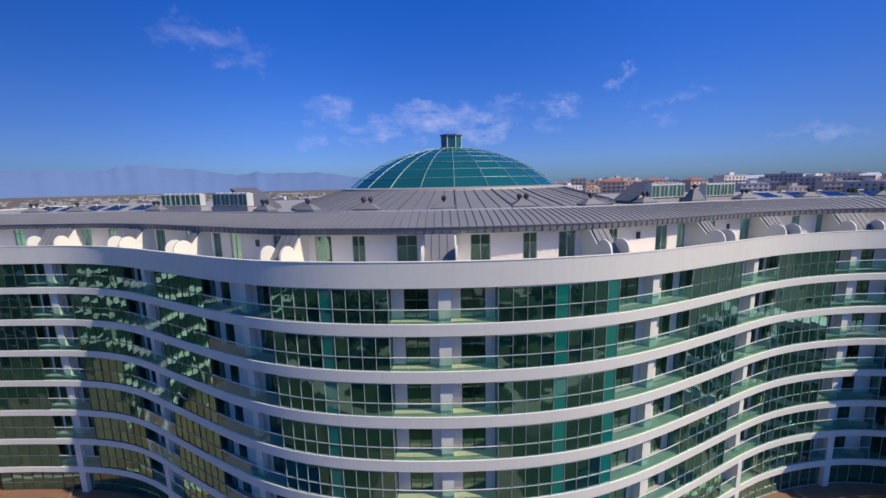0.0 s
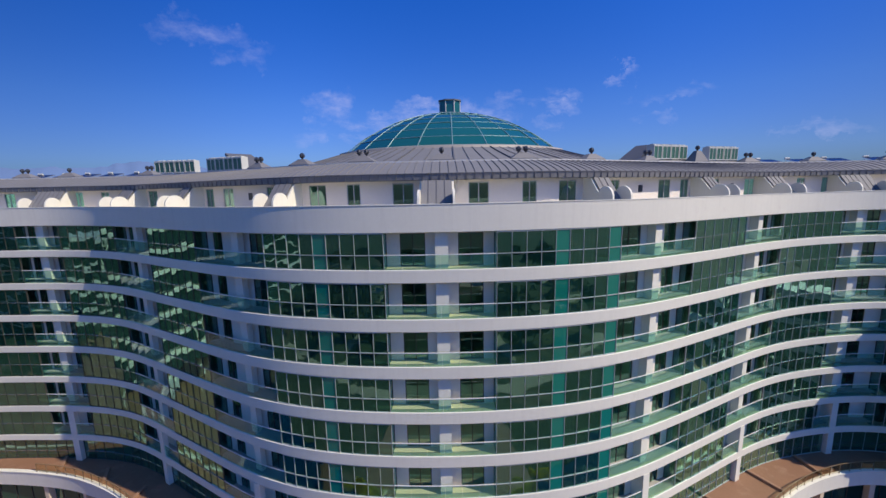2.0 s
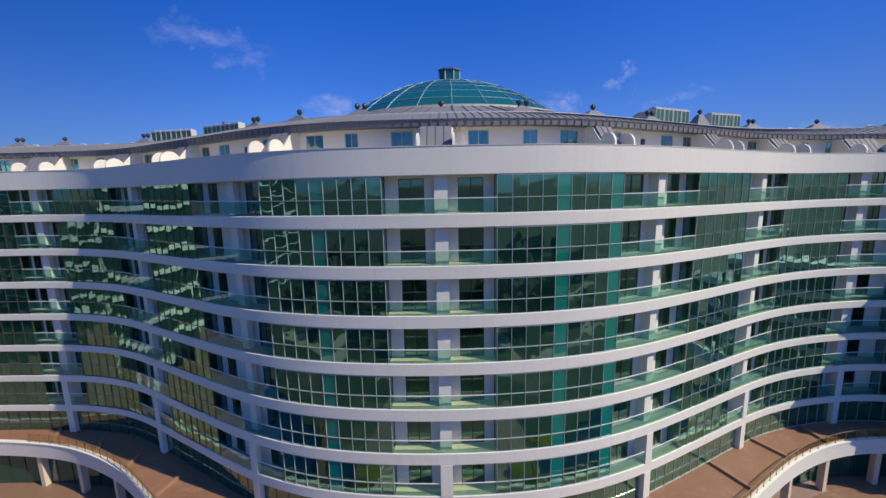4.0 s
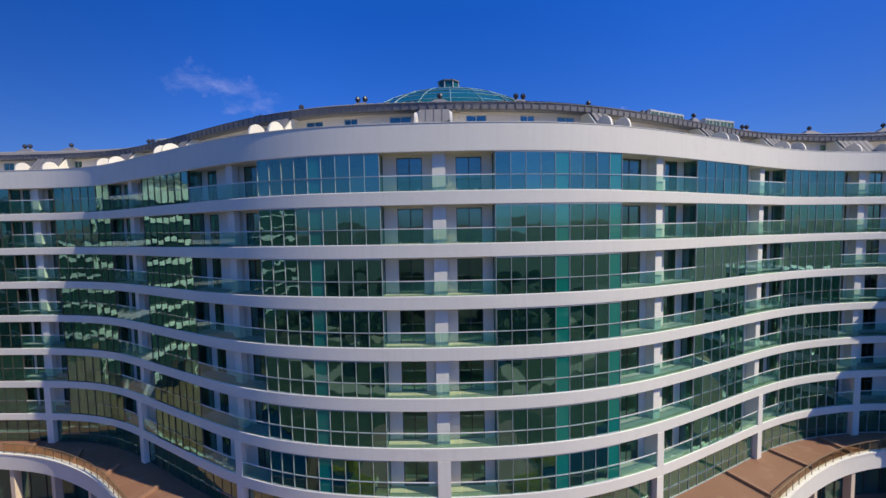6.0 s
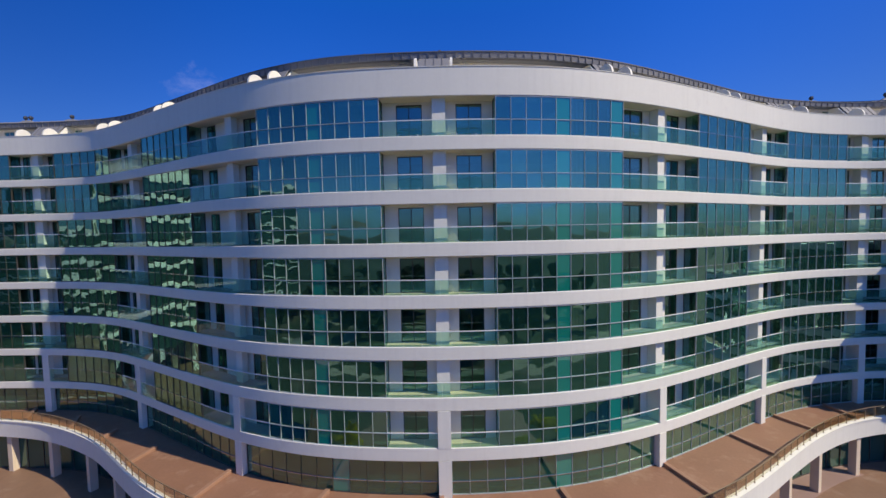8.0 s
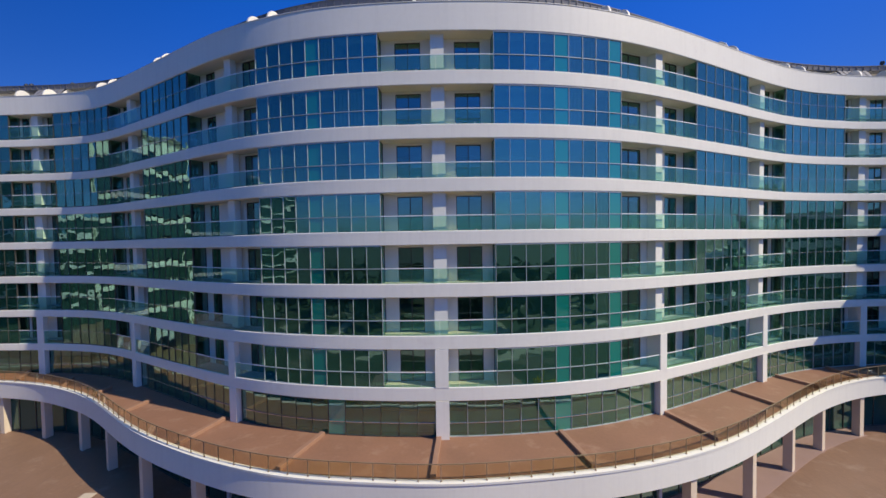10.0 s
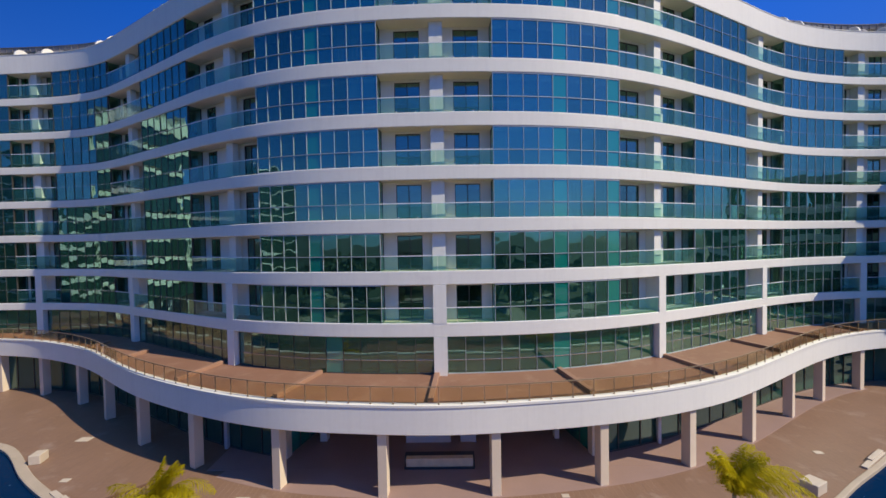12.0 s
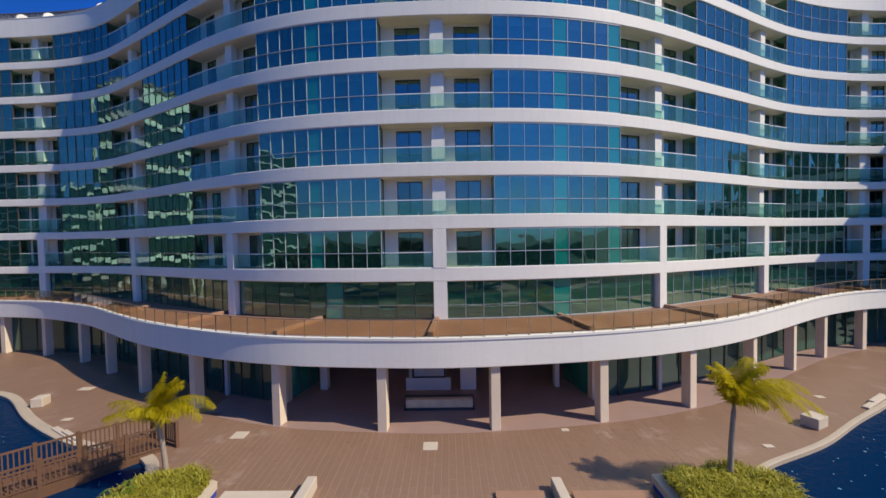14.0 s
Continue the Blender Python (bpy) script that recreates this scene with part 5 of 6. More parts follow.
def palm(x, y, z, height, lean, wind, seed, fronds):
    """A young feather palm: ringed trunk, arching fronds (heading, rise, length, weight) of many leaflets."""
    rng = random.Random(seed)
    pm = thing("palm_tree", "young windblown feather palm with yellow-green fronds in the planter", "palm", "palms", at=(x, y, z))
    tr = Shape()
    n, segs = 12, 26
    for j in range(segs + 1):
        t = j / segs
        r = 0.11 - 0.03 * t + (0.012 if j % 2 else 0.0) + 0.05 * max(0, 0.15 - t)
        c = Vector((lean[0] * t * t, lean[1] * t * t, height * t))
        for i in range(n):
            a = i * math.tau / n
            tr.v.append((c.x + r * math.cos(a), c.y + r * math.sin(a), c.z))
    tr.f = [(n * j + i, n * j + (i + 1) % n, n * j + n + (i + 1) % n, n * j + n + i) for j in range(segs) for i in range(n)]
    part("trunk", tr, TRUNK, pm, "grey ringed trunk", smooth=True)
    heart = Vector((lean[0], lean[1], height))
    shaft = Shape().rod(heart - Vector((0, 0, 0.3)), heart + Vector((0, 0, 0.4)), 0.085, 10, 0.05)
    part("crownshaft", shaft, TRUNK, pm)
    for heading, rise, ln, heavy in fronds:
        fr = Shape()
        a = heading + rng.uniform(-0.12, 0.12)
        ln *= rng.uniform(0.92, 1.08)
        d = Vector((math.cos(a), math.sin(a), 0))
        v = (d * 1.0 + Vector((0, 0, rise))).normalized()
        q = heart + Vector((0, 0, 0.2))
        pts = [q.copy()]
        for j in range(14):
            v = (v + Vector((wind[0], wind[1], (-0.11 - 0.019 * j) * heavy)) * 0.75).normalized()
            q = q + v * ln / 14
            pts.append(q.copy())
        for j in range(14):
            fr.rod(pts[j], pts[j + 1], 0.022 * (1 - j / 16), 4, 0.022 * (1 - (j + 1) / 16))
        for j in range(66):
            t = 0.08 + 0.92 * j / 66
            i = min(13, int(t * 14))
            b = pts[i].lerp(pts[i + 1], t * 14 - i)
            ax = (pts[i + 1] - pts[i]).normalized()
            sd = ax.cross(Vector((0, 0, 1)))
            if sd.length < 0.05:
                sd = Vector((1, 0, 0))
            sd.normalize()
            up = sd.cross(ax)
            for sign in (-1, 1):
                ll = 0.74 * math.sin(math.pi * min(1, 0.12 + 0.85 * t)) * rng.uniform(0.8, 1.15) + 0.08
                tip = b + sd * sign * ll * rng.uniform(0.45, 0.75) + ax * ll * 0.42 + up * ll * rng.uniform(-0.1, 0.2) - Vector((0, 0, ll * rng.uniform(0.4, 0.7))) + Vector((wind[0], wind[1], 0)) * ll * 1.4
                mid = b.lerp(tip, 0.45) + up * 0.07
                w = ax * 0.016
                fr.add([b - w * 0.5, b + w * 0.5, mid + w, mid - w, tip], [(0, 1, 2, 3), (3, 2, 4)])
        part("frond", fr, FROND, pm)
    return pm


palm(11.65, 15.85, 0.45, 2.95, (0.12, 0.0), (0.022, -0.005), 4,
     [(3.0, 3.6, 1.7, 1), (3.4, 4.0, 1.6, 1), (2.7, 4.2, 1.7, 1), (3.1, 5.4, 1.8, 1), (2.2, 5.0, 1.7, 1), (3.6, 3.0, 1.4, 1),
      (0.3, 8.0, 2.1, 0.8), (-0.5, 8.0, 2.0, 0.8), (1.2, 9.0, 2.1, 0.8), (0.0, 6.5, 2.1, 0.8), (0.8, 7.0, 2.1, 0.8), (-1.0, 9.0, 2.0, 0.8),
      (0.05, 1.2, 3.9, 0.8), (-0.2, 0.9, 3.5, 0.8), (0.3, 1.0, 3.4, 0.9), (0.1, 0.7, 3.0, 1), (-0.4, 1.3, 2.9, 1), (0.5, 1.5, 2.8, 1), (-0.1, 2.0, 2.8, 1), (0.15, 1.5, 3.2, 0.9), (-1.2, 2.2, 1.5, 1), (1.9, 3.0, 1.6, 1)])
palm(-11.05, 16.5, 0.45, 2.35, (-0.25, 0.0), (0.026, 0.0), 9,
     [(0.2, 12.0, 2.0, 0.7), (-0.4, 13.0, 1.9, 0.7), (1.0, 14.0, 2.0, 0.7), (0.6, 9.0, 2.0, 0.8), (2.6, 14.0, 1.9, 0.6), (0.0, 9.0, 2.0, 0.9), (-1.2, 11.0, 1.8, 0.8), (3.0, 16.0, 1.7, 0.6), (-2.4, 12.0, 1.7, 0.7), (0.1, 14.0, 1.6, 0.9),
      (3.1, 0.75, 2.6, 0.5), (3.25, 0.6, 2.3, 0.5), (0.1, 1.9, 3.0, 1), (-0.15, 1.6, 2.7, 1),
      (-0.6, 2.6, 1.8, 1.1), (-0.9, 2.2, 1.6, 1.1), (-0.2, 2.8, 1.9, 1.1), (0.3, 2.4, 1.7, 1.1), (-1.5, 3.2, 1.5, 1.1), (-2.3, 2.4, 1.3, 1)])


def broad_leaf_shrub(x, y, z, seed):
    """A few stems with broad drooping leaves."""
    rng = random.Random(seed)
    shrub = thing("shrub", "small shrub with broad bright green leaves in the planter", "shrub", at=(x, y, z))
    stems, leaves = Shape(), Shape()
    for i in range(7):
        a, tall = rng.uniform(0, math.tau), rng.uniform(0.5, 0.95)
        tip = Vector((0.4 * math.cos(a), 0.4 * math.sin(a), tall))
        stems.rod((0.05 * math.cos(a), 0.05 * math.sin(a), -0.1), tip, 0.014, 5, 0.006)
        for k in range(6):
            b = rng.uniform(0, math.tau)
            o = tip * (0.45 + 0.11 * k)
            d, sd = Vector((math.cos(b), math.sin(b), rng.uniform(-0.1, 0.35))), Vector((-math.sin(b), math.cos(b), 0)) * 0.07
            ln = rng.uniform(0.22, 0.36)
            leaves.add([o, o + d * ln * 0.45 - sd, o + d * ln * 0.45 + sd, o + d * ln - Vector((0, 0, 0.08)), o + d * ln * 0.45 - Vector((0, 0, 0.02))], [(0, 1, 4), (0, 4, 2), (1, 3, 4), (4, 3, 2)])
    part("stems", stems, TRUNK, shrub)
    part("leaves", leaves, BROAD, shrub)


BROAD = material("bright_green_leaf", (0.16, 0.26, 0.03), 0.45, vary=0.25, scale=2.0, grain=0.1, per_piece=0.3)
let_light_through(BROAD, (0.25, 0.38, 0.03), 0.35)
broad_leaf_shrub(-11.55, 14.9, 0.5, 3)

# low stone walls and steps where the walkway begins
for x0, x1, y0, y1, h, nm in ((-5.2, -4.8, 12.5, 16.6, 0.5, "walkway_wall"), (4.8, 5.2, 12.5, 16.4, 0.5, "walkway_wall")):
    w = thing(nm, "low pale stone wall beside the walkway", "wall", "walkway walls")
    bevel(part("body", Shape().add([(x, y, z) for x in (x0, x1) for y, z in ((y0, 0), (y1, 0), (y1, h), (y0, h + 0.25))], [(0, 1, 2, 3), (7, 6, 5, 4), (0, 4, 5, 1), (1, 5, 6, 2), (2, 6, 7, 3), (3, 7, 4, 0)]), STONE, w), 0.03)
for x0, x1, y0, y1, z in ((-8.4, -5.6, 14.0, 16.1, 0.22), (5.5, 8.5, 14.0, 15.95, 0.22), (2.5, 4.6, 14.6, 16.1, 0.14)):
    w = thing("stone_step", "wide pale stone step beside the planter", "step", "stone steps")
    bevel(part("tread", Shape().box(Matrix.Identity(4), x0, x1, y0, y1, z - 0.08, z), STONE if x0 < 0 else KERB, w, "" if x0 < 0 else "brown clay tread"), 0.02)
    part("base", Shape().box(Matrix.Identity(4), x0 + 0.05, x1 - 0.05, y0 + 0.05, y1 - 0.05, 0, z - 0.08), KERB, w)


def bridge():
    """A slightly arched timber footbridge with picket railings, one of them turned out at the landing."""
    b = thing("footbridge", "brown timber footbridge with picket railings over the pool", "bridge")
    a, ln, half = Vector((-14.25, 20.3, 0)), 13.0, 1.0
    m = Matrix.Translation(a) @ Matrix.Rotation(math.atan2(-0.78, -0.625), 4, "Z")
    lift = lambda x: 0.06 + 0.24 * math.sin(math.pi * min(1, max(0, x / ln)))
    plank = Shape().box(Matrix.Identity(4), -0.065, 0.065, -half, half, 0, 0.05).mesh("plank", WOOD)
    for i in range(int(ln / 0.145)):
        part("plank", plank, WOOD, b).matrix_local = m @ Matrix.Translation((0.145 * i, 0, lift(0.145 * i)))
    picket = Shape().box(Matrix.Identity(4), -0.025, 0.025, -0.02, 0.02, 0.12, 1.08).mesh("picket", WOOD)
    post = Shape().box(Matrix.Identity(4), -0.07, 0.07, -0.07, 0.07, -0.4, 1.24).mesh("post", WOOD)
    end = m.inverted() @ Vector((-12.95, 19.95, 0))
    corner = Vector((-0.1, -half, 0))
    for path in ([Vector((0, half, 0)), Vector((ln, half, 0))], [end, corner, Vector((ln, -half, 0))]):
        for p, q in zip(path, path[1:]):
            d = q - p
            n = max(2, round(d.length / 0.17))
            for i in range(n):
                at = p + d * (i + 0.5) / n
                part("picket", picket, WOOD, b).matrix_local = m @ Matrix.Translation((at.x, at.y, lift(at.x)))
            n = max(1, round(d.length / 1.45))
            for i in range(n + 1):
                at = p + d * i / n
                part("post", post, WOOD, b).matrix_local = m @ Matrix.Translation((at.x, at.y, lift(at.x)))
            side = Vector((-d.y, d.x, 0)).normalized()
            n = max(2, round(d.length / 0.5))
            for za, zb, hw, nm in ((1.08, 1.15, 0.055, "handrail"), (0.10, 0.17, 0.03, "bottom_rail"), (-0.42, 0.0, 0.06, "beam")):
                r = Shape()
                for i in range(n + 1):
                    u = p + d * i / n
                    r.v += [tuple(m @ Vector((u.x + side.x * y, u.y + side.y * y, lift(u.x) + z))) for y, z in ((-hw, za), (hw, za), (hw, zb), (-hw, zb))]
                r.f = [(4 * i + k, 4 * i + (k + 1) % 4, 4 * i + 4 + (k + 1) % 4, 4 * i + 4 + k) for i in range(n) for k in range(4)] + [(3, 2, 1, 0), (4 * n, 4 * n + 1, 4 * n + 2, 4 * n + 3)]
                part(nm, r, WOOD, b)


bridge()

# ---------------------------------------------------------------- the distance
HOUSE = [material("house_plaster_%s" % n, c, 0.8, vary=0.1, scale=0.05) for n, c in (("cream", (0.66, 0.53, 0.42)), ("ochre", (0.50, 0.33, 0.20)), ("white", (0.74, 0.68, 0.62)), ("rose", (0.60, 0.42, 0.34)), ("grey", (0.50, 0.45, 0.42)))]
TILE = material("red_roof_tile", (0.33, 0.13, 0.08), 0.8, vary=0.2, scale=0.3)
HOUSE_GLASS = material("dark_far_window", (0.19, 0.18, 0.19), 0.2, vary=0.2)
rng = random.Random(12)


def town_height(x, y):
    """The town stands on ground that rises behind the hotel."""
    az, dist = math.degrees(math.atan2(x, y)), math.hypot(x, y)
    side = min(1, max(0, (az - 6) / 10)) * min(1, max(0, (75 - az) / 12))
    up = min(1, max(0, (dist - 200) / 190))
    return -0.62 + side * (24.5 * up * up * (3 - 2 * up) + 3.0 * min(1, max(0, (dist - 390) / 500)))


slope = Shape()
cols, rows_n = 48, 26
for j in range(rows_n + 1):
    dist = 190 + 900 * (j / rows_n) ** 1.6
    for i in range(cols + 1):
        az = radians(4 + 74 * i / cols)
        x, y = dist * math.sin(az), dist * math.cos(az)
        slope.v.append((x, y, town_height(x, y) if j < rows_n else -2))
slope.f = [(j * (cols + 1) + i, j * (cols + 1) + i + 1, (j + 1) * (cols + 1) + i + 1, (j + 1) * (cols + 1) + i) for j in range(rows_n) for i in range(cols)]
tagged(new("town_ground", slope.mesh("town_ground", LAND, True)), "rising dry ground under the town", "ground", kind="structure")


def apartment_house(x, y, w, d, floors, turn, mat, roof_kind):
    h = thing("apartment_house", "distant plastered apartment block with rows of windows", "house", "houses of the town")
    m = Matrix.Translation((x, y, town_height(x, y) - 1)) @ Matrix.Rotation(turn, 4, "Z")
    top = floors * 3.0 + 0.6
    wall = Shape().box(m, -w / 2, w / 2, -d / 2, d / 2, 0, top)
    for f in range(floors):
        if f:
            wall.box(m, -w / 2 - 0.9, w / 2 + 0.9, -d / 2 - 1.0, -d / 2 - 0.002, f * 3.0 - 0.15, f * 3.0 + 0.75)
    part("wall", wall, mat, h)
    k = max(2, int(w / 3.2))
    for f in range(floors):
        for i in range(k):
            cx = -w / 2 + w * (i + 0.5) / k
            part("window", Shape().box(m, cx - 0.8, cx + 0.8, -d / 2 - 0.05, -d / 2 + 0.1, f * 3.0 + 0.8, f * 3.0 + 2.5), HOUSE_GLASS, h)
    r = Shape()
    if roof_kind:
        r.add([m @ Vector(p) for p in ((-w / 2 - 0.5, -d / 2 - 0.5, top), (w / 2 + 0.5, -d / 2 - 0.5, top), (w / 2 + 0.5, d / 2 + 0.5, top), (-w / 2 - 0.5, d / 2 + 0.5, top), (-w / 2 + d / 2, 0, top + 2.2), (w / 2 - d / 2, 0, top + 2.2))], [(0, 1, 5, 4), (1, 2, 5), (2, 3, 4, 5), (3, 0, 4), (3, 2, 1, 0)])
    else:
        r.box(m, -w / 2 - 0.2, w / 2 + 0.2, -d / 2 - 0.2, d / 2 + 0.2, top, top + 0.5).box(m, -2, 2, -2, 2, top + 0.5, top + 2.6)
    part("roof", r, TILE if roof_kind else mat, h)


for i in range(64):
    az = radians(13.5 + 38.0 * ((i * 0.618) % 1))
    dist = 380 + 300 * (i / 64) ** 1.3
    apartment_house(dist * math.sin(az), dist * math.cos(az), rng.uniform(12, 26), 11, rng.randint(2, 4) + (1 if i % 9 == 0 else 0), -az + rng.uniform(-0.1, 0.9), HOUSE[(0, 2, 0, 4, 0, 2, 4, 3)[i % 8]], rng.random() < 0.12)
for i in range(12):
    az = radians(rng.uniform(-48, -8))
    dist = rng.uniform(420, 1500)
    apartment_house(dist * math.sin(az), dist * math.cos(az), rng.uniform(18, 34), 12, rng.randint(1, 3), rng.uniform(-0.4, 0.4), HOUSE[2], rng.random() < 0.3)

hall = thing("market_hall", "long low white hall with a pale blue roof beyond the town", "hall")
az = radians(41)
m = Matrix.Translation((640 * math.sin(az), 640 * math.cos(az), town_height(640 * math.sin(az), 640 * math.cos(az)) - 1)) @ Matrix.Rotation(-az + 0.1, 4, "Z")
part("wall", Shape().box(m, -62, 62, -18, 18, 0, 11), HOUSE[2], hall)
part("roof", Shape().add([m @ Vector((x, y, z)) for x in (-64, 64) for y, z in ((-19, 11), (0, 15), (19, 11))], [(0, 1, 4, 3), (1, 2, 5, 4), (0, 2, 1), (3, 4, 5), (0, 3, 5, 2)]), LEAD, hall, "pale blue metal roof")
for k in range(24):
    part("window", Shape().box(m, -60 + 5 * k, -57.5 + 5 * k, -18.06, -17.9, 5.5, 8), HOUSE_GLASS, hall)

FIELD = [material("field_%s" % n, c, 0.95, vary=0.2, scale=0.02) for n, c in (("green", (0.09, 0.11, 0.05)), ("straw", (0.22, 0.18, 0.12)), ("brown", (0.17, 0.12, 0.08)), ("plastic", (0.30, 0.30, 0.30)))]
for k, (nm, lab) in enumerate((("field_strip", "far green field strips"), ("field_strip", "far straw-coloured field strips"), ("field_strip", "far ploughed field strips"), ("greenhouse_rows", "far rows of pale plastic greenhouses and small plain houses"))):
    sh = Shape()
    for i in range(120 if k < 3 else 60):
        az = radians(rng.uniform(-52, 40))
        dist = math.exp(rng.uniform(math.log(330), math.log(3400)))
        w, d = rng.uniform(0.03, 0.16) * dist, rng.uniform(0.008, 0.04) * dist
        m = Matrix.Translation((dist * math.sin(az), dist * math.cos(az), -0.6)) @ Matrix.Rotation(-az + rng.uniform(-0.15, 0.15), 4, "Z")
        if k < 3:
            sh.box(m, -w / 2, w / 2, -d / 2, d / 2, -0.2, 0.05 + 0.05 * k + 0.0006 * i)
        else:
            w *= 0.5
            for j in range(4):
                y = j * 11
                sh.add([m @ Vector(p) for p in ((-w / 2, y, 0), (w / 2, y, 0), (w / 2, y + 4, 3.6), (-w / 2, y + 4, 3.6), (w / 2, y + 8, 0), (-w / 2, y + 8, 0))], [(0, 1, 2, 3), (3, 2, 4, 5), (0, 3, 5), (1, 4, 2)])
    if k == 3:
        # plain boxes for the small houses of the plain
        for i in range(1500):
            az, dist = radians(rng.uniform(-52, 12)), math.exp(rng.uniform(math.log(230), math.log(2600)))
            m = Matrix.Translation((dist * math.sin(az), dist * math.cos(az), -0.6)) @ Matrix.Rotation(rng.uniform(0, 3), 4, "Z")
            w = rng.uniform(2, 11)
            sh.box(m, -w, w, -rng.uniform(2, 6), 4, 0, rng.uniform(2.5, 7))
    tagged(new(nm, sh.mesh(nm, FIELD[k])), lab, "fields", kind="stuff")

# the haze of distance is put into the base colours of mountains and hills
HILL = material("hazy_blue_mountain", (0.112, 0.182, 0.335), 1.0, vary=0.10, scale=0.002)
DARKHILL = material("hazy_wooded_hill", (0.09, 0.11, 0.13), 1.0, vary=0.2, scale=0.02)


def ridge(name, label, az0, az1, dist, low, high, mat, seed, rough=3.0, peaks=()):
    sh = Shape()
    n = 160
    for i in range(n + 1):
        az = radians(az0 + (az1 - az0) * i / n)
        t = i / n
        env = min(1, 4 * t, 4 * (1 - t))
        h = low + env * (high - low) * (0.5 + 0.2 * noise.fractal(Vector((rough * t * 3, seed, 0)), 0.9, 2.1, 5))
        for peak, wide, tall in peaks:
            h += tall * math.exp(-(((math.degrees(az) - peak) / wide) ** 2))
        for k, (dd, hh) in enumerate(((0, -1), (0.03, h * 0.55), (0.08, h), (0.16, -1))):
            q = dist * (1 + dd)
            sh.v.append((q * math.sin(az), q * math.cos(az), hh + (noise.noise(Vector((i * 0.4, k, seed))) * 0.08 * h if 0 < k < 3 else 0)))
    sh.f = [(4 * i + k, 4 * i + k + 1, 4 * i + k + 5, 4 * i + k + 4) for i in range(n) for k in range(3)]
    tagged(new(name, sh.mesh(name, mat, True)), label, "mountains", kind="structure")


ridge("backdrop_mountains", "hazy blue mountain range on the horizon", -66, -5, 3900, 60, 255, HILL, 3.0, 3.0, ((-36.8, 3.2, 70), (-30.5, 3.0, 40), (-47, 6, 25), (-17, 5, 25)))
ridge("backdrop_hills", "low dark wooded hills behind the town", 25, 62, 1500, 10, 70, DARKHILL, 8.0, 9.0)

# trees of the garden across the pool and among the fields: many small leaf clumps on tapered trunks
CROWN = material("dark_tree_foliage", (0.03, 0.045, 0.02), 0.8, vary=0.4, scale=0.4, grain=0.3, per_piece=0.4)
BARK = material("brown_bark", (0.12, 0.09, 0.06), 0.9, vary=0.3, scale=2)


def tree_mesh(seed):
    rg = random.Random(seed)
    trunk, crown = Shape(), Shape()
    h = rg.uniform(5.5, 8)
    trunk.rod((0, 0, -0.1), (0.1, 0, h * 0.45), 0.22, 8, 0.14)
    for i in range(6):
        a = i * 1.05
        trunk.rod((0.1, 0, h * 0.40), (1.4 * math.cos(a), 1.4 * math.sin(a), h * rg.uniform(0.6, 0.8)), 0.09, 6, 0.03)
    for i in range(620):
        d = Vector((rg.gauss(0, 1), rg.gauss(0, 1), rg.gauss(0, 0.8)))
        d = d.normalized() * rg.uniform(0.55, 1.0)
        bulge = 1 + 0.35 * noise.noise(d * 2.2 + Vector((seed, 0, 0)))
        c = Vector((d.x * 2.6 * bulge, d.y * 2.6 * bulge, h * 0.68 + d.z * 2.3 * bulge))
        q = Euler((rg.uniform(0, 6.3), rg.uniform(0, 6.3), 0)).to_matrix()
        r = rg.uniform(0.18, 0.4)
        crown.add([c + q @ Vector(p) * r for p in ((-1, -0.5, 0), (1, -0.4, 0.1), (0.7, 0.7, -0.1), (-0.6, 0.8, 0.15))], [(0, 1, 2, 3)])
    return trunk.mesh("trunk", BARK), crown.mesh("crown", CROWN)


kinds = [tree_mesh(3), tree_mesh(5), tree_mesh(11)]
spots = [(rng.uniform(-85, 85), rng.uniform(-110, -30)) for i in range(75)]
# more trees, nearer, added out of view for the glass to mirror
spots += [(rng.uniform(-70, 70), rng.uniform(-62, -12)) for i in range(70)]
for x, y in spots:
    t = thing("tree", "dark green broad-leaved tree of the unseen garden", "tree", "garden and field trees", at=(x, y, 0.0))
    tm, cm = rng.choice(kinds)
    part("trunk", tm, BARK, t)
    part("crown", cm, CROWN, t)
    t.scale = [rng.uniform(0.8, 1.3)] * 3
    t.rotation_euler = (0, 0, rng.uniform(0, 6))

# the many small trees of the plain and the town
far = [(d * math.sin(a), d * math.cos(a)) for d, a in ((rng.uniform(150, 620), radians(rng.uniform(-50, 48))) for i in range(130))]
far += [(d * math.sin(a), d * math.cos(a)) for d, a in ((rng.uniform(230, 1100), radians(rng.uniform(-52, -6))) for i in range(190))]
leaves, stems = Shape(), Shape()
for x, y in far:
    z, h = town_height(x, y), rng.uniform(4.5, 9)
    stems.rod((x, y, z - 0.1), (x, y, z + h * 0.6), 0.2, 5, 0.1)
    for i in range(90):
        d = Vector((rng.gauss(0, 1), rng.gauss(0, 1), rng.gauss(0, 0.8))).normalized() * rng.uniform(0.5, 1.0)
        c = Vector((x + d.x * h * 0.36, y + d.y * h * 0.36, z + h * 0.66 + d.z * h * 0.34))
        q = Euler((rng.uniform(0, 6.3), rng.uniform(0, 6.3), 0)).to_matrix()
        r = rng.uniform(0.3, 0.75)
        leaves.add([c + q @ Vector(p) * r for p in ((-1, -0.5, 0), (1, -0.4, 0.1), (0.7, 0.7, -0.1), (-0.6, 0.8, 0.15))], [(0, 1, 2, 3)])
woods = thing("far_trees", "scattered dark trees over the plain and the town", "trees", kind="stuff")
part("crowns", leaves, CROWN, woods)
part("trunks", stems, BARK, woods)

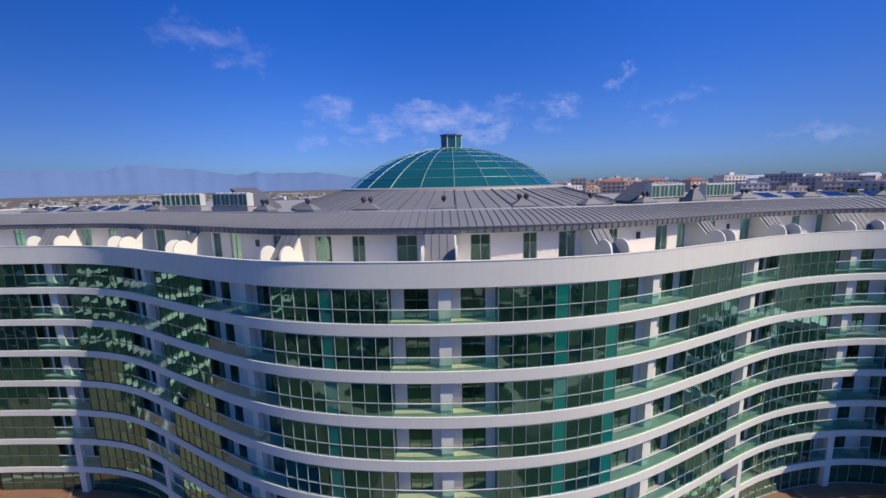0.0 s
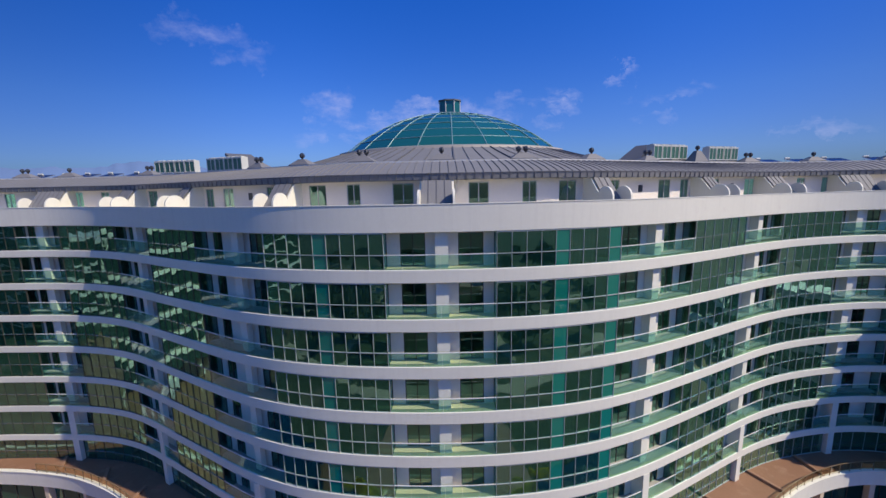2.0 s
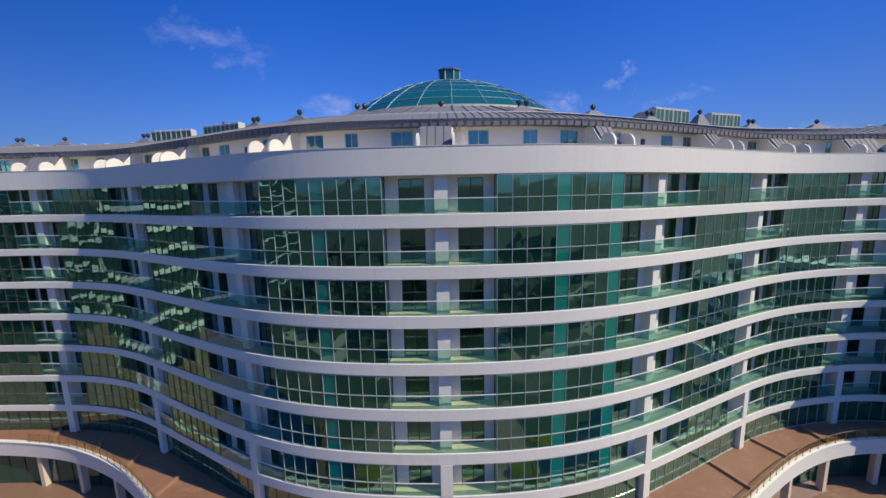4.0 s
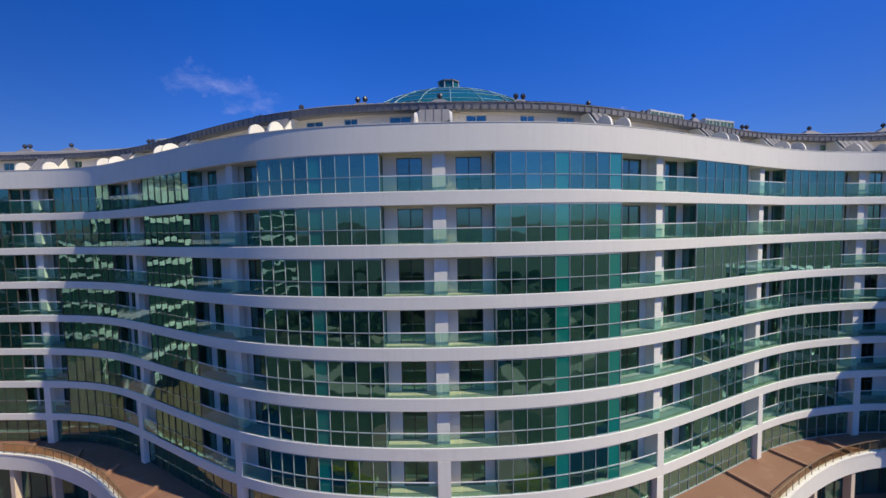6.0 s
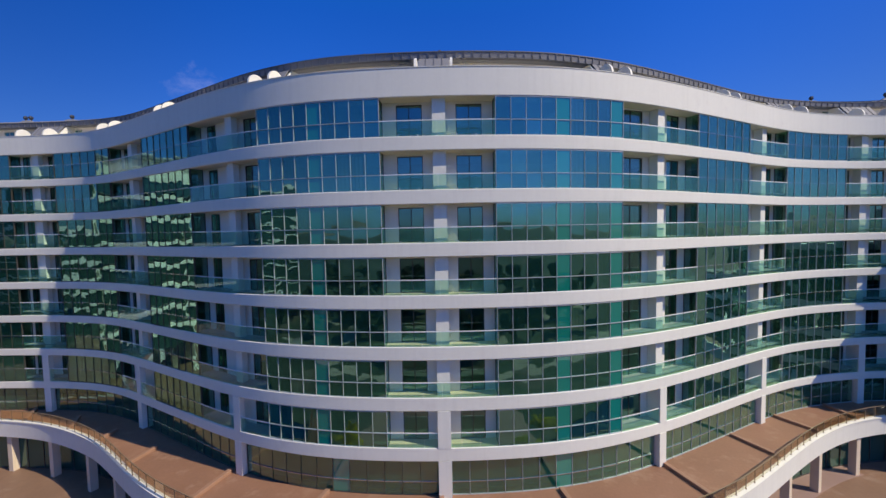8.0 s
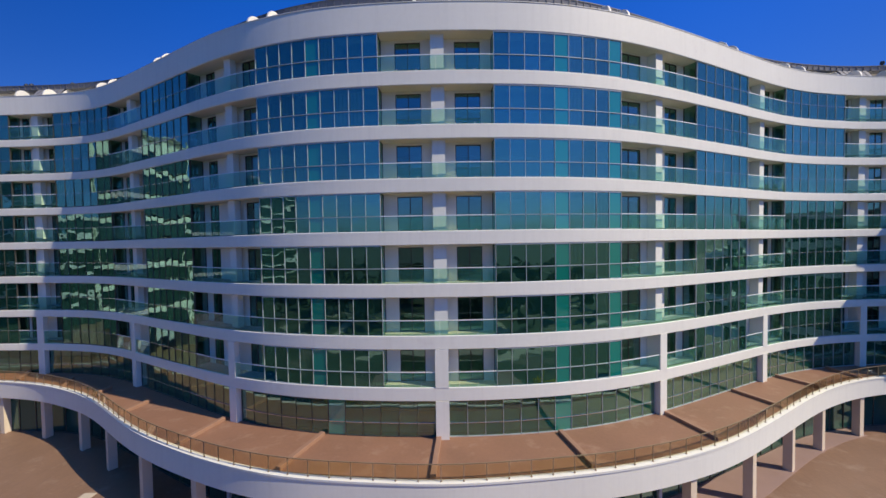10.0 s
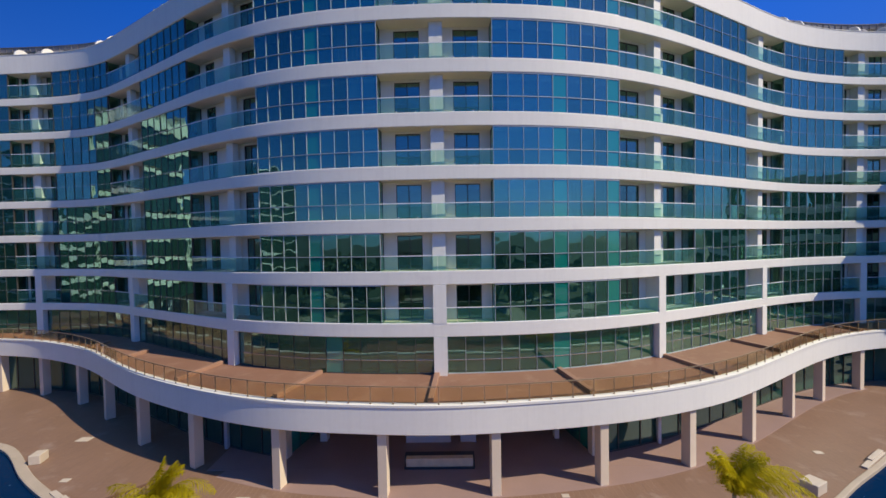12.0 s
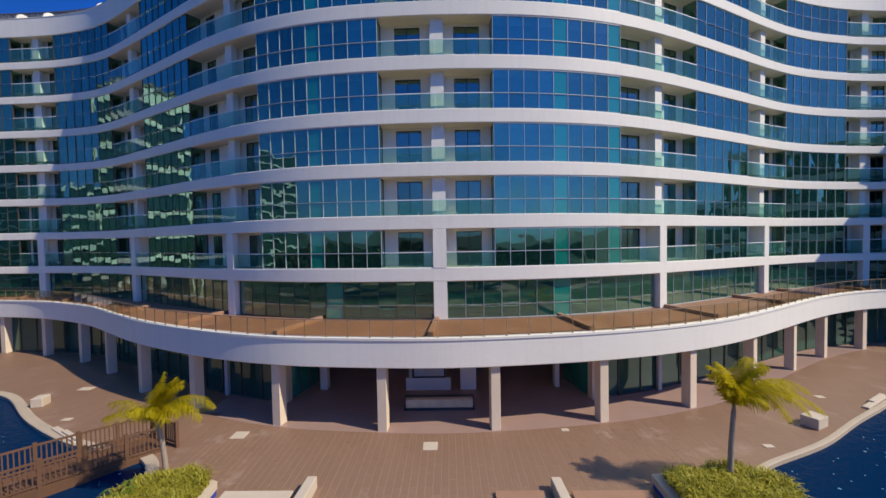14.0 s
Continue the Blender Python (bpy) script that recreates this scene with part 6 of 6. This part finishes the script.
# clay pavers of the deck before the lobby, laid in a half bond with open joints
PW, PL = 0.33, 1.05
e = 0.005
paver = Shape()
for z, k in ((-0.01, 0.0), (0.006, 0.0), (0.008, e)):
    paver.v += [(0.008 + k, 0.008 + k, z), (PW - 0.008 - k, 0.008 + k, z), (PW - 0.008 - k, PL - 0.008 - k, z), (0.008 + k, PL - 0.008 - k, z)]
paver.f = [(4 * j + i, 4 * j + (i + 1) % 4, 4 * j + 4 + (i + 1) % 4, 4 * j + 4 + i) for j in range(2) for i in range(4)] + [(8, 9, 10, 11)]
one = paver.mesh("paver", PAVER)
SAND = material("pale_joint_sand", (0.36, 0.26, 0.185), 0.9, vary=0.25, scale=0.4)
part("joint_sand", Shape().box(Matrix.Identity(4), -12.2, 12.21, 12.9, 31.2, -0.05, 0.004), SAND, pavement, "pale sand in the joints")
rest = Shape()
for i in range(74):
    for j in range(17):
        at = Vector((-12.2 + PW * i, 13.4 + PL * j - (PL / 2 if i % 2 else 0), 0.002 + 0.0015 * ((7 * i + 3 * j) % 3)))
        if 12 <= i < 62 and 3 <= j < 9:
            part("paver", one, PAVER, pavement).location = at
        else:
            rest.add([at + Vector(q) for q in paver.v], paver.f)
part("pavers", rest, PAVER, pavement)["kind"] = "stuff"

# pale flecks laid over the pools, the sparkle of the water put into colour
GLINT = material("pale_glint", (0.13, 0.25, 0.36), 0.5, vary=0.2)
for line, x0, x1 in ((LEFT_POOL, -36, -13), (RIGHT_POOL, 14, 36)):
    flecks, rf = Shape(), random.Random(int(x1))
    count = 0
    while count < 260:
        x, y = rf.uniform(x0, x1), rf.uniform(12.5, 31)
        s = line.nearest(x, y)
        px, py = line.at(s)
        turn = line.turn(s)
        if -math.sin(turn) * (x - px) + math.cos(turn) * (y - py) > -0.4:
            continue
        count += 1
        r = rf.choice((0.03, 0.04, 0.05, 0.07))
        flecks.add([(x + r * rf.uniform(0.6, 1.3) * math.cos(a * math.tau / 5), y + r * rf.uniform(0.6, 1.3) * math.sin(a * math.tau / 5), -0.155) for a in range(5)], [(0, 1, 2, 3, 4)])
    tagged(new("pool_glints", flecks.mesh("pool_glints", GLINT)), "small pale flecks laid on the pool water for its sparkle", "foam", kind="stuff")
